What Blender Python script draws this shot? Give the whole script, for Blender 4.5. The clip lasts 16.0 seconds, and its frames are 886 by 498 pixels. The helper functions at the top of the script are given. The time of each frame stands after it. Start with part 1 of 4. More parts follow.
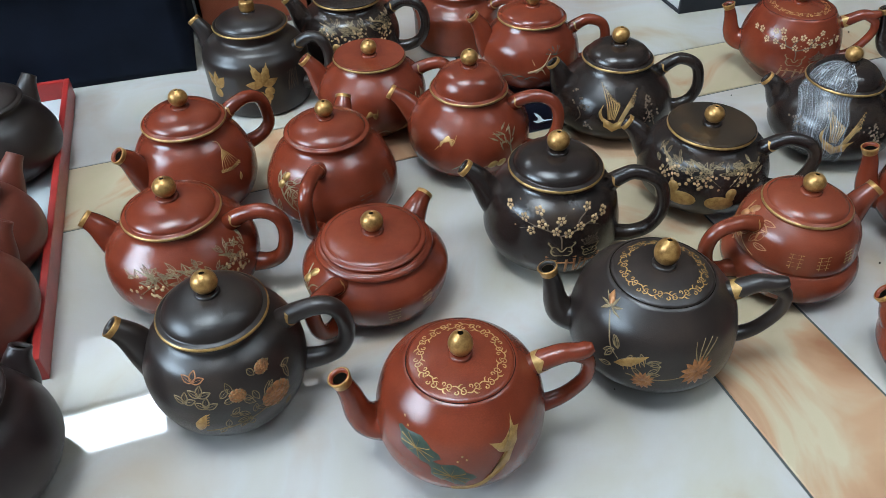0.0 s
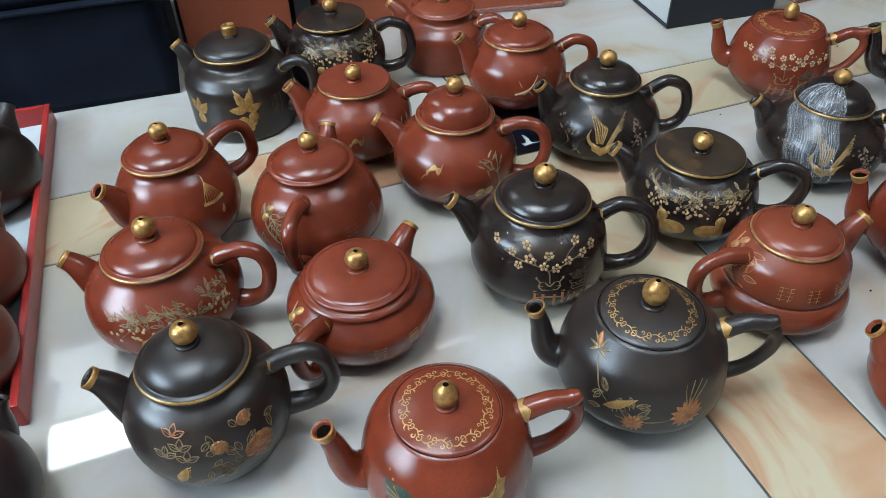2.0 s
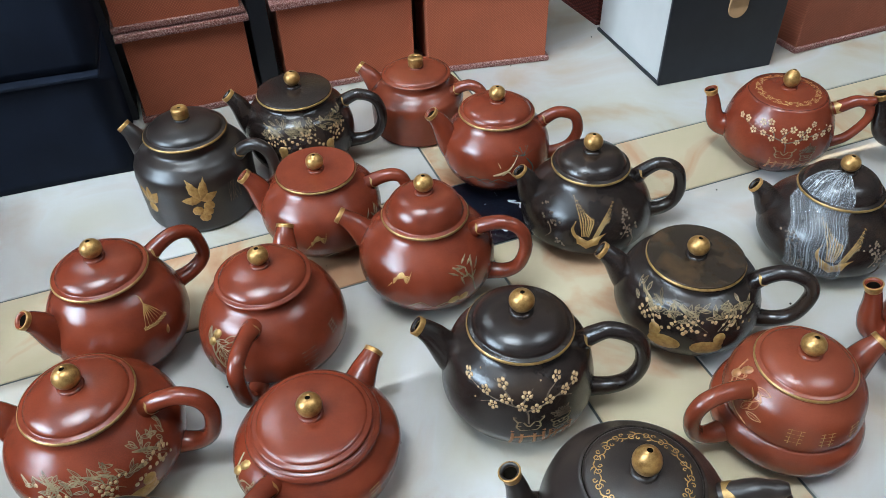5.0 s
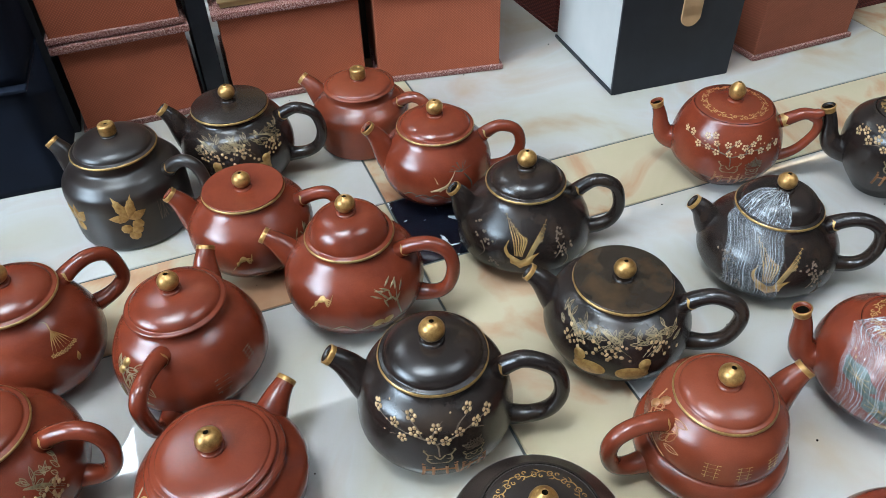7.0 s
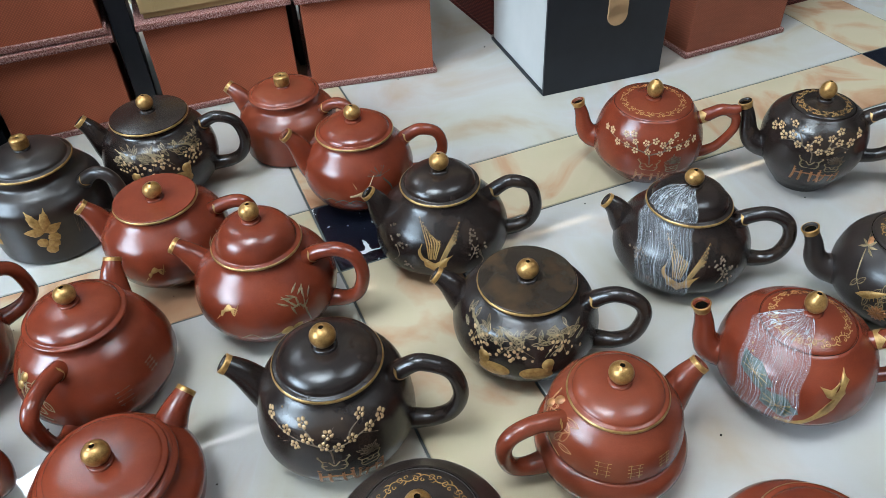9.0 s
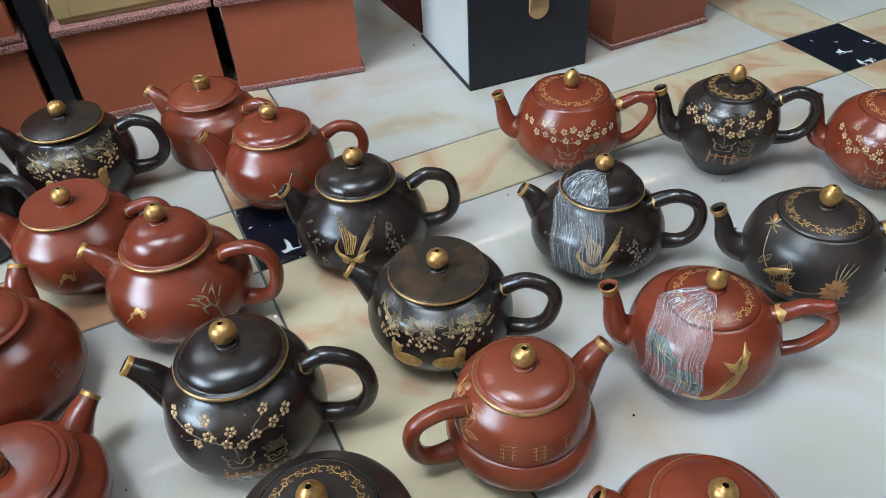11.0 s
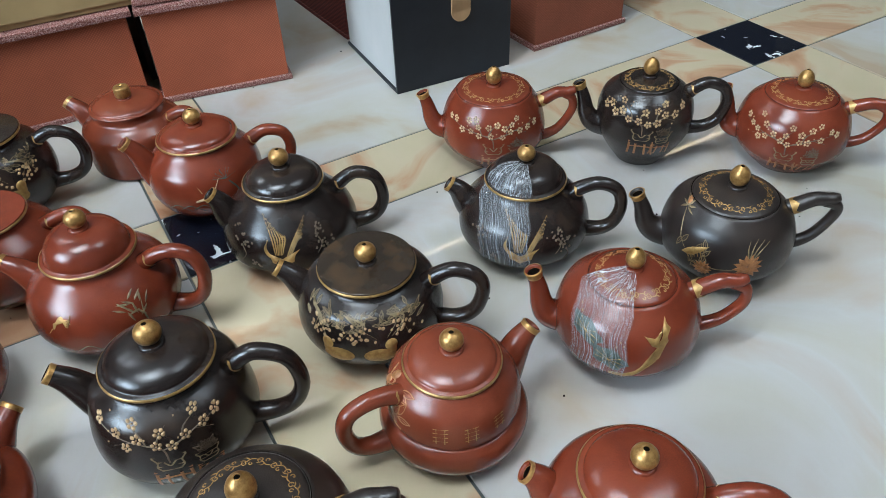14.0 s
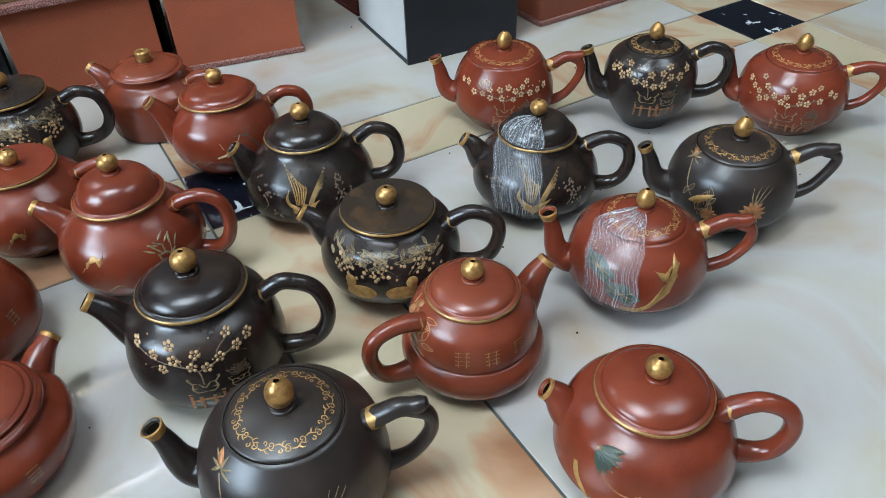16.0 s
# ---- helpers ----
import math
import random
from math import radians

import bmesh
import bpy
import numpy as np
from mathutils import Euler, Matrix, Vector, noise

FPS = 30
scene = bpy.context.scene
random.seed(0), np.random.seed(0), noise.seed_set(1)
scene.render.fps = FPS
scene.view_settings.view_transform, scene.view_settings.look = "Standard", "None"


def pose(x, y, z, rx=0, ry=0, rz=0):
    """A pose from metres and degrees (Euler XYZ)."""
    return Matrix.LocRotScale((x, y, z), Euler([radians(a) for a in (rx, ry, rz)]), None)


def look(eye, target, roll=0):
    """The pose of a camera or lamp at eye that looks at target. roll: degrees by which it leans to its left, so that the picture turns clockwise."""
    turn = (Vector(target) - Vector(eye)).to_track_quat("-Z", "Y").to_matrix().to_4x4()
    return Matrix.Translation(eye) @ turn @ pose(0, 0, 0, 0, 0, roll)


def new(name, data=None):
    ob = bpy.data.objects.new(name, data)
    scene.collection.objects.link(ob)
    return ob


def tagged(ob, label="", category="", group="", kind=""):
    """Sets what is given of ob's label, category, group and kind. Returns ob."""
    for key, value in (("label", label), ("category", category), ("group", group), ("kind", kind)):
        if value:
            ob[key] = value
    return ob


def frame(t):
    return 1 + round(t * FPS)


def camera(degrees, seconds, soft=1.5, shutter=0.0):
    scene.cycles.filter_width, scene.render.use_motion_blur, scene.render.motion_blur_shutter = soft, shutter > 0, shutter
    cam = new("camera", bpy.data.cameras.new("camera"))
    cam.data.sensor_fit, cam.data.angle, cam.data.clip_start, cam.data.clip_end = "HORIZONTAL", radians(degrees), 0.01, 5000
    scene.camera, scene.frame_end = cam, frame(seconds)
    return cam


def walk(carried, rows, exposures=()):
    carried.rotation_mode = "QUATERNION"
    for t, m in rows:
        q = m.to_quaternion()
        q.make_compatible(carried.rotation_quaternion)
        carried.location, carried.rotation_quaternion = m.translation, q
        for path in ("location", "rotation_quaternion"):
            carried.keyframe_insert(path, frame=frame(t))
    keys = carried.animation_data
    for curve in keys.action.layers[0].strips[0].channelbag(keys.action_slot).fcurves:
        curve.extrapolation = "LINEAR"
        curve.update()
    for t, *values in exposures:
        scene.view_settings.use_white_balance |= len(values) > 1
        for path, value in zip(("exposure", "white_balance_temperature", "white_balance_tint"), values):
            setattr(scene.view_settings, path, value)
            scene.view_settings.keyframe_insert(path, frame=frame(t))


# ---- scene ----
cam = camera(61.8, 16.0, 0.5)
PATH = [
    (0, (0.072, 0.006, 0.414), (0.568, 1.42, -0.91), -0.9),
    (0.5, (0.079, 0.012, 0.417), (0.576, 1.427, -0.905), -1.0),
    (1, (0.078, 0.012, 0.419), (0.58, 1.426, -0.903), -1.0),
    (1.5, (0.083, 0.014, 0.423), (0.591, 1.422, -0.903), -1.0),
    (2, (0.086, 0.028, 0.43), (0.597, 1.431, -0.901), -1.1),
    (2.5, (0.09, 0.046, 0.437), (0.605, 1.442, -0.9), -1.1),
    (3, (0.097, 0.07, 0.443), (0.614, 1.463, -0.896), -1.3),
    (3.5, (0.106, 0.091, 0.452), (0.626, 1.485, -0.884), -1.4),
    (4, (0.115, 0.106, 0.454), (0.634, 1.508, -0.874), -1.8),
    (6.5, (0.195, 0.122, 0.459), (0.713, 1.524, -0.87), -1.9),
    (7, (0.209, 0.12, 0.458), (0.727, 1.517, -0.876), -2.0),
    (7.5, (0.232, 0.113, 0.459), (0.755, 1.508, -0.875), -2.2),
    (8, (0.242, 0.109, 0.458), (0.769, 1.503, -0.876), -2.5),
    (8.5, (0.256, 0.103, 0.456), (0.792, 1.498, -0.873), -2.8),
    (9, (0.269, 0.096, 0.455), (0.814, 1.49, -0.871), -2.9),
    (11.5, (0.317, 0.067, 0.441), (0.98, 1.425, -0.87), -2.6),
    (12, (0.326, 0.065, 0.439), (1.036, 1.402, -0.868), -1.7),
    (12.5, (0.33, 0.067, 0.438), (1.057, 1.399, -0.865), -1.7),
    (13, (0.331, 0.067, 0.439), (1.068, 1.397, -0.86), -1.9),
    (13.5, (0.323, 0.06, 0.437), (1.071, 1.39, -0.856), -2.2),
    (14, (0.312, 0.05, 0.435), (1.071, 1.376, -0.856), -2.3),
    (14.5, (0.299, 0.036, 0.437), (1.066, 1.361, -0.851), -2.3),
    (15, (0.294, 0.027, 0.431), (1.064, 1.352, -0.855), -2.3),
    (15.5, (0.285, 0.023, 0.42), (1.055, 1.35, -0.863), -2.2),
    (16, (0.271, 0.018, 0.414), (1.047, 1.345, -0.866), -1.9),
]
walk(cam, [(t, look(eye, target, roll)) for t, eye, target, roll in PATH],
     exposures=((0, -0.08), (2, -0.03), (4, 0.14), (6.5, 0.24), (9, 0.19), (11.5, 0.08), (13.5, 0.03), (16, 0.03)))
WINDOW_POWER = 175.0
# ceiling panels: x0, x1, y0, y1, strength; first a lamp mirrored in the floor, others added for fill and highlights
PANELS = [(-1.0, -0.5, 2.45, 2.7, 36.0), (-1.4, -0.45, 2.75, 3.2, 5.0), (-0.9, 0.1, -0.15, 0.6, 29.0), (1.1, 1.9, -0.6, 0.1, 13.0)]


# ---- world and light ----
world = bpy.data.worlds.new("world")
scene.world = world
world.use_nodes = True
bg = world.node_tree.nodes["Background"]
bg.inputs[0].default_value = (0.75, 0.85, 1.0, 1)
bg.inputs[1].default_value = 0.25


# ---- materials ----
def mat(name, color, rough=0.5, metal=0.0, coat=0.0, spec=0.5):
    m = bpy.data.materials.new(name)
    m.use_nodes = True
    b = m.node_tree.nodes["Principled BSDF"]
    b.inputs["Base Color"].default_value = (*color, 1)
    b.inputs["Roughness"].default_value = rough
    b.inputs["Metallic"].default_value = metal
    b.inputs["Coat Weight"].default_value = coat
    b.inputs["Coat Roughness"].default_value = 0.18
    b.inputs["Specular IOR Level"].default_value = spec
    return m


def node(m, kind, **props):
    n = m.node_tree.nodes.new(kind)
    for key, value in props.items():
        n.inputs[key.replace("_", " ")].default_value = value
    return n


def link(m, a, b):
    m.node_tree.links.new(a, b)


def bsdf(m):
    return m.node_tree.nodes["Principled BSDF"]


def noise_of(m, scale, detail=4.0, coords="Object", stretch=None, rough=0.55, distortion=0.0):
    tc = m.node_tree.nodes.new("ShaderNodeTexCoord")
    n = node(m, "ShaderNodeTexNoise", Scale=scale, Detail=detail, Roughness=rough, Distortion=distortion)
    if stretch:
        mp = node(m, "ShaderNodeMapping")
        mp.inputs["Scale"].default_value = stretch
        link(m, tc.outputs[coords], mp.inputs["Vector"])
        link(m, mp.outputs[0], n.inputs["Vector"])
    else:
        link(m, tc.outputs[coords], n.inputs["Vector"])
    return n


def ramp(m, source, stops):
    r = m.node_tree.nodes.new("ShaderNodeValToRGB")
    el = r.color_ramp.elements
    while len(el) < len(stops):
        el.new(0.5)
    for e, (p, c) in zip(el, stops):
        e.position, e.color = p, (*c, 1) if len(c) == 3 else c
    link(m, source, r.inputs[0])
    return r


def bump(m, source, strength, distance):
    b = node(m, "ShaderNodeBump", Strength=strength, Distance=distance)
    link(m, source, b.inputs["Height"])
    link(m, b.outputs[0], bsdf(m).inputs["Normal"])
    return b


def clay(name, dark, mid, light, rough, coat):
    m = mat(name, mid, rough, coat=coat, spec=0.47)
    big = noise_of(m, 28, 5)
    col = ramp(m, big.outputs[0], [(0.28, dark), (0.5, mid), (0.75, light)])
    fine = noise_of(m, 1500, 3)
    speck = ramp(m, fine.outputs[0], [(0.3, (0.84, 0.84, 0.84)), (0.55, (1, 1, 1)), (0.7, (1.14, 1.12, 1.1))])
    mix = m.node_tree.nodes.new("ShaderNodeMix")
    mix.data_type, mix.blend_type = "RGBA", "MULTIPLY"
    mix.inputs[0].default_value = 1.0
    link(m, col.outputs[0], mix.inputs[6])
    link(m, speck.outputs[0], mix.inputs[7])
    link(m, mix.outputs[2], bsdf(m).inputs["Base Color"])
    wear = noise_of(m, 60, 4)
    rr = ramp(m, wear.outputs[0], [(0.3, (rough - 0.02,) * 3), (0.7, (rough + 0.05,) * 3)])
    link(m, rr.outputs[0], bsdf(m).inputs["Roughness"])
    bump(m, noise_of(m, 1200, 4, rough=0.65).outputs[0], 0.17, 0.0006)
    return m


RED = clay("red_clay", (0.104, 0.0175, 0.008), (0.154, 0.0262, 0.0114), (0.205, 0.038, 0.0162), 0.165, 0.0)
RED_LIGHT = clay("light_red_clay", (0.125, 0.0235, 0.0105), (0.168, 0.0325, 0.0145), (0.21, 0.045, 0.021), 0.21, 0.0)
BLACK = clay("black_clay", (0.0095, 0.006, 0.005), (0.0165, 0.0102, 0.0084), (0.038, 0.0225, 0.0145), 0.2, 0.0)
MATT_BLACK = clay("matt_black_clay", (0.0115, 0.008, 0.0068), (0.0195, 0.013, 0.0108), (0.034, 0.022, 0.0165), 0.3, 0.0)
BRONZED = clay("bronze_tinged_clay", (0.012, 0.0085, 0.0075), (0.024, 0.0155, 0.0105), (0.072, 0.038, 0.018), 0.21, 0.0)
PURPLE = clay("purple_clay", (0.014, 0.008, 0.008), (0.022, 0.0125, 0.012), (0.03, 0.017, 0.0165), 0.34, 0.0)
BROWN = clay("brown_clay", (0.014, 0.009, 0.0075), (0.021, 0.0135, 0.011), (0.03, 0.019, 0.0155), 0.36, 0.0)
TERRA = clay("terracotta_clay", (0.1, 0.022, 0.013), (0.14, 0.032, 0.018), (0.175, 0.043, 0.025), 0.38, 0.0)


def gilt(name, dark, light, rough, metal):
    m = mat(name, light, rough, metal)
    n = noise_of(m, 220, 6, rough=0.7)
    c = ramp(m, n.outputs[0], [(0.3, dark), (0.6, light)])
    link(m, c.outputs[0], bsdf(m).inputs["Base Color"])
    bump(m, noise_of(m, 700, 4).outputs[0], 0.2, 0.0006)
    return m


GOLD = gilt("antique_gold", (0.19, 0.086, 0.024), (0.46, 0.248, 0.08), 0.36, 0.65)
GOLD_PAINT = gilt("gold_paint", (0.23, 0.115, 0.033), (0.44, 0.255, 0.085), 0.42, 0.5)
CREAM = gilt("pale_gold_paint", (0.28, 0.16, 0.075), (0.52, 0.34, 0.18), 0.45, 0.25)
COPPER = gilt("copper_paint", (0.18, 0.07, 0.03), (0.38, 0.16, 0.06), 0.45, 0.4)
GREEN = gilt("dark_green_paint", (0.012, 0.02, 0.014), (0.03, 0.048, 0.032), 0.4, 0.0)
OLIVE = gilt("dull_olive_gold", (0.09, 0.062, 0.03), (0.23, 0.16, 0.08), 0.45, 0.3)
CARVED = gilt("carved_line", (0.05, 0.028, 0.018), (0.13, 0.085, 0.05), 0.5, 0.1)
PINK = gilt("rose_gold_dots", (0.2, 0.105, 0.045), (0.47, 0.3, 0.15), 0.42, 0.35)
GILT_LINE = gilt("worn_gilt_line", (0.2, 0.105, 0.032), (0.4, 0.235, 0.08), 0.36, 0.6)
# near-black: painted shade inside the holes, also the lid seam and crumbs
HOLE_SHADE_AND_BLACK = mat("hole_shade_and_black", (0.004, 0.003, 0.002), 0.9, spec=0.0)


def fabric(name, dark, light, scale=1150):
    m = mat(name, light, 0.75, spec=0.25)
    tc = m.node_tree.nodes.new("ShaderNodeTexCoord")
    total = None
    for vec in ((1, 0.6, 1), (-1, -0.6, 1)):
        w = node(m, "ShaderNodeTexWave", Scale=scale / 10, Distortion=0.6, Detail=1.0)
        w.wave_type, w.bands_direction = "BANDS", "DIAGONAL"
        mp = node(m, "ShaderNodeMapping")
        mp.inputs["Scale"].default_value = vec
        link(m, tc.outputs["Object"], mp.inputs["Vector"])
        link(m, mp.outputs[0], w.inputs["Vector"])
        if total is None:
            total = w
        else:
            mx = m.node_tree.nodes.new("ShaderNodeMath")
            mx.operation = "MULTIPLY"
            link(m, total.outputs["Fac"], mx.inputs[0])
            link(m, w.outputs["Fac"], mx.inputs[1])
    c = ramp(m, mx.outputs[0], [(0.02, dark), (0.4, light)])
    n = noise_of(m, 9, 4)
    shade = ramp(m, n.outputs[0], [(0.3, (0.82, 0.82, 0.82)), (0.7, (1.08, 1.06, 1.05))])
    mix = m.node_tree.nodes.new("ShaderNodeMix")
    mix.data_type, mix.blend_type = "RGBA", "MULTIPLY"
    mix.inputs[0].default_value = 1.0
    link(m, c.outputs[0], mix.inputs[6])
    link(m, shade.outputs[0], mix.inputs[7])
    link(m, mix.outputs[2], bsdf(m).inputs["Base Color"])
    bump(m, mx.outputs[0], 0.35, 0.0006)
    return m


WEAVE = fabric("terracotta_weave", (0.3, 0.075, 0.036), (0.4, 0.106, 0.052), 1900)
PLAIN_RED = fabric("plain_terracotta_paper", (0.22, 0.064, 0.035), (0.3, 0.088, 0.048), 3000)
DARK_RED = fabric("dark_red_cloth", (0.06, 0.012, 0.01), (0.13, 0.025, 0.018), 1150)


def tweed():
    m = mat("tweed_edge", (0.3, 0.15, 0.13), 0.9, spec=0.2)
    n = noise_of(m, 600, 5, rough=0.8)
    c = ramp(m, n.outputs[0], [(0.38, (0.1, 0.035, 0.03)), (0.5, (0.26, 0.1, 0.08)), (0.62, (0.5, 0.33, 0.3))])
    link(m, c.outputs[0], bsdf(m).inputs["Base Color"])
    bump(m, n.outputs[0], 0.6, 0.002)
    return m


TWEED = tweed()


def paper(name, color, rough=0.6, scale=35, amount=0.12, spec=0.3):
    m = mat(name, color, rough, spec=spec)
    n = noise_of(m, scale, 6)
    lo = tuple(c * (1 - amount) for c in color)
    hi = tuple(c * (1 + amount) for c in color)
    c = ramp(m, n.outputs[0], [(0.3, lo), (0.7, hi)])
    link(m, c.outputs[0], bsdf(m).inputs["Base Color"])
    bump(m, noise_of(m, scale * 30, 3).outputs[0], 0.12, 0.0005)
    return m


NAVY = paper("navy_cloth", (0.0055, 0.008, 0.0155), 0.7, 18, 0.3, 0.12)
JET = paper("black_paper", (0.012, 0.013, 0.017), 0.45, 30, 0.2, 0.35)
WHITE_PAPER = paper("white_paper", (0.42, 0.41, 0.39), 0.6, 12, 0.06)
KRAFT = paper("kraft_board", (0.36, 0.24, 0.11), 0.6, 20, 0.1)
TAN = paper("tan_leather", (0.38, 0.22, 0.11), 0.5, 60, 0.15)
LACQUER = paper("red_lacquer", (0.34, 0.026, 0.022), 0.3, 40, 0.22, 0.5)
TRAY_FLOOR = paper("grey_tray_lining", (0.42, 0.46, 0.47), 0.16, 8, 0.12, 0.5)
WALL_PAINT = paper("wall_paint", (0.17, 0.165, 0.16), 0.7, 4, 0.04)
CEILING_PAINT = paper("white_ceiling_paint", (0.6, 0.6, 0.59), 0.7, 4, 0.04)
GROUT = paper("dark_grout", (0.07, 0.075, 0.07), 0.9, 90, 0.3)


def tile(name, stops, scale, distortion, rough):
    m = mat(name, stops[1][1], rough, spec=0.5)
    tc = m.node_tree.nodes.new("ShaderNodeTexCoord")
    info = m.node_tree.nodes.new("ShaderNodeObjectInfo")
    add = m.node_tree.nodes.new("ShaderNodeVectorMath")
    add.operation = "MULTIPLY_ADD"
    add.inputs[1].default_value = (13, 7, 5)
    link(m, info.outputs["Random"], add.inputs[0])
    link(m, tc.outputs["Object"], add.inputs[2])
    n = node(m, "ShaderNodeTexNoise", Scale=scale, Detail=5.0, Roughness=0.5, Distortion=distortion)
    link(m, add.outputs[0], n.inputs["Vector"])
    c = ramp(m, n.outputs[0], stops)
    link(m, c.outputs[0], bsdf(m).inputs["Base Color"])
    wav = noise_of(m, 5, 2)
    smear = noise_of(m, 40, 5)
    rr = ramp(m, smear.outputs[0], [(0.35, (rough,) * 3), (0.75, (rough + 0.03,) * 3)])
    link(m, rr.outputs[0], bsdf(m).inputs["Roughness"])
    bump(m, wav.outputs[0], 0.018, 0.002)
    return m


WHITE_TILE = tile("white_tile", [(0.26, (0.36, 0.27, 0.19)), (0.4, (0.395, 0.36, 0.3)), (0.56, (0.415, 0.39, 0.368)), (0.74, (0.39, 0.31, 0.24))], 6.5, 1.2, 0.02)
AMBER_TILE = tile("amber_marble_tile", [(0.27, (0.29, 0.135, 0.07)), (0.42, (0.41, 0.245, 0.145)), (0.5, (0.44, 0.355, 0.24)), (0.66, (0.415, 0.345, 0.225)), (0.8, (0.45, 0.275, 0.18))], 7, 1.6, 0.025)
BLACK_TILE = tile("black_marble_tile", [(0.0, (0.006, 0.007, 0.012)), (0.625, (0.006, 0.007, 0.012)), (0.64, (0.55, 0.55, 0.55)), (1.0, (0.62, 0.62, 0.62))], 38, 1.2, 0.05)


def glow(name, color, strength):
    m = bpy.data.materials.new(name)
    m.use_nodes = True
    m.node_tree.nodes.remove(bsdf(m))
    e = node(m, "ShaderNodeEmission", Strength=strength)
    e.inputs[0].default_value = (*color, 1)
    link(m, e.outputs[0], m.node_tree.nodes["Material Output"].inputs[0])
    return m


TUBE_LIGHT = glow("tube_glow", (0.95, 0.97, 1.0), 7.0)
LED_LIGHT = glow("led_glow", (1.0, 0.85, 0.6), 17.0)
PANEL_GLOW = {p: glow("lamp_and_fill_glow", (0.75, 0.89, 1.0), p) for p in sorted({row[4] for row in PANELS})}


def film_material():
    m = mat("cling_film", (0.85, 0.88, 0.92), 0.12)
    uv = m.node_tree.nodes.new("ShaderNodeUVMap")
    mp = node(m, "ShaderNodeMapping")
    mp.inputs["Scale"].default_value = (95, 1.5, 1)
    link(m, uv.outputs[0], mp.inputs["Vector"])
    n = node(m, "ShaderNodeTexNoise", Scale=1.0, Detail=6.0, Roughness=0.7, Distortion=0.1)
    link(m, mp.outputs[0], n.inputs["Vector"])
    # highlights on the film's creases are painted as opaque near-white streaks and spots
    a = ramp(m, n.outputs[0], [(0.44, (0.06, 0.06, 0.06)), (0.53, (0.14, 0.14, 0.14)), (0.61, (0.42, 0.42, 0.42)), (0.71, (0.97, 0.97, 0.97))])
    sep = m.node_tree.nodes.new("ShaderNodeSeparateXYZ")
    link(m, uv.outputs[0], sep.inputs[0])
    glint_noise = node(m, "ShaderNodeTexNoise", Scale=19.0, Detail=7.0, Roughness=0.75, Distortion=1.2)
    link(m, uv.outputs[0], glint_noise.inputs["Vector"])
    upper = ramp(m, sep.outputs[1], [(0.55, (0, 0, 0)), (0.75, (0.5, 0.5, 0.5)), (0.95, (1, 1, 1))])
    glints = ramp(m, glint_noise.outputs[0], [(0.5, (0, 0, 0)), (0.58, (0.4, 0.4, 0.4)), (0.67, (1, 1, 1))])
    both = m.node_tree.nodes.new("ShaderNodeMath")
    both.operation = "MULTIPLY_ADD"
    link(m, upper.outputs[0], both.inputs[0])
    link(m, glints.outputs[0], both.inputs[1])
    link(m, a.outputs[0], both.inputs[2])
    both.use_clamp = True
    link(m, both.outputs[0], bsdf(m).inputs["Alpha"])
    bump(m, n.outputs[0], 0.7, 0.004)
    return m


FILM = film_material()


# ---- building helpers ----
def part(name, bm, material, parent=None, label="", smooth=True, materials=()):
    me = bpy.data.meshes.new(name)
    bmesh.ops.recalc_face_normals(bm, faces=bm.faces)
    bm.to_mesh(me)
    bm.free()
    for mm in (material, *materials):
        me.materials.append(mm)
    if smooth:
        me.polygons.foreach_set("use_smooth", [True] * len(me.polygons))
    ob = new(name, me)
    if parent is not None:
        ob.parent = parent
    if label:
        tagged(ob, label=label)
    return ob


def thing(name, m, label, category, group="", kind=""):
    e = new(name)
    e.empty_display_size = 0.02
    e.matrix_basis = m
    return tagged(e, label, category, group, kind)


def bevel_box(x0, x1, y0, y1, z0, z1, bevel=0.0015, segments=2):
    bm = bmesh.new()
    bmesh.ops.create_cube(bm, size=1)
    for v in bm.verts:
        v.co = Vector((x0 + (v.co.x + 0.5) * (x1 - x0), y0 + (v.co.y + 0.5) * (y1 - y0), z0 + (v.co.z + 0.5) * (z1 - z0)))
    if bevel:
        bmesh.ops.bevel(bm, geom=bm.edges[:], offset=bevel, segments=segments, affect="EDGES", profile=0.7)
    return bm


def spline(points, per=8):
    """A smooth curve through points of any dimension."""
    p = [Vector(q) for q in points]
    p = [p[0] * 2 - p[1], *p, p[-1] * 2 - p[-2]]
    out = []
    for a, b, c, d in zip(p, p[1:], p[2:], p[3:]):
        for i in range(per):
            t = i / per
            out.append(0.5 * (2 * b + (c - a) * t + (2 * a - 5 * b + 4 * c - d) * t**2 + (3 * b - a - 3 * c + d) * t**3))
    out.append(p[-2].copy())
    return out


def revolve(profile, seg=64, close_ends=True):
    bm = bmesh.new()
    rings = []
    for r, z in profile:
        if r < 1e-5:
            rings.append([bm.verts.new((0, 0, z))])
        else:
            rings.append([bm.verts.new((r * math.cos(2 * math.pi * i / seg), r * math.sin(2 * math.pi * i / seg), z)) for i in range(seg)])
    for a, b in zip(rings, rings[1:]):
        for i in range(seg):
            j = (i + 1) % seg
            if len(a) == 1 and len(b) > 1:
                bm.faces.new((a[0], b[j], b[i]))
            elif len(b) == 1 and len(a) > 1:
                bm.faces.new((a[i], a[j], b[0]))
            elif len(a) > 1:
                bm.faces.new((a[i], a[j], b[j], b[i]))
    return bm


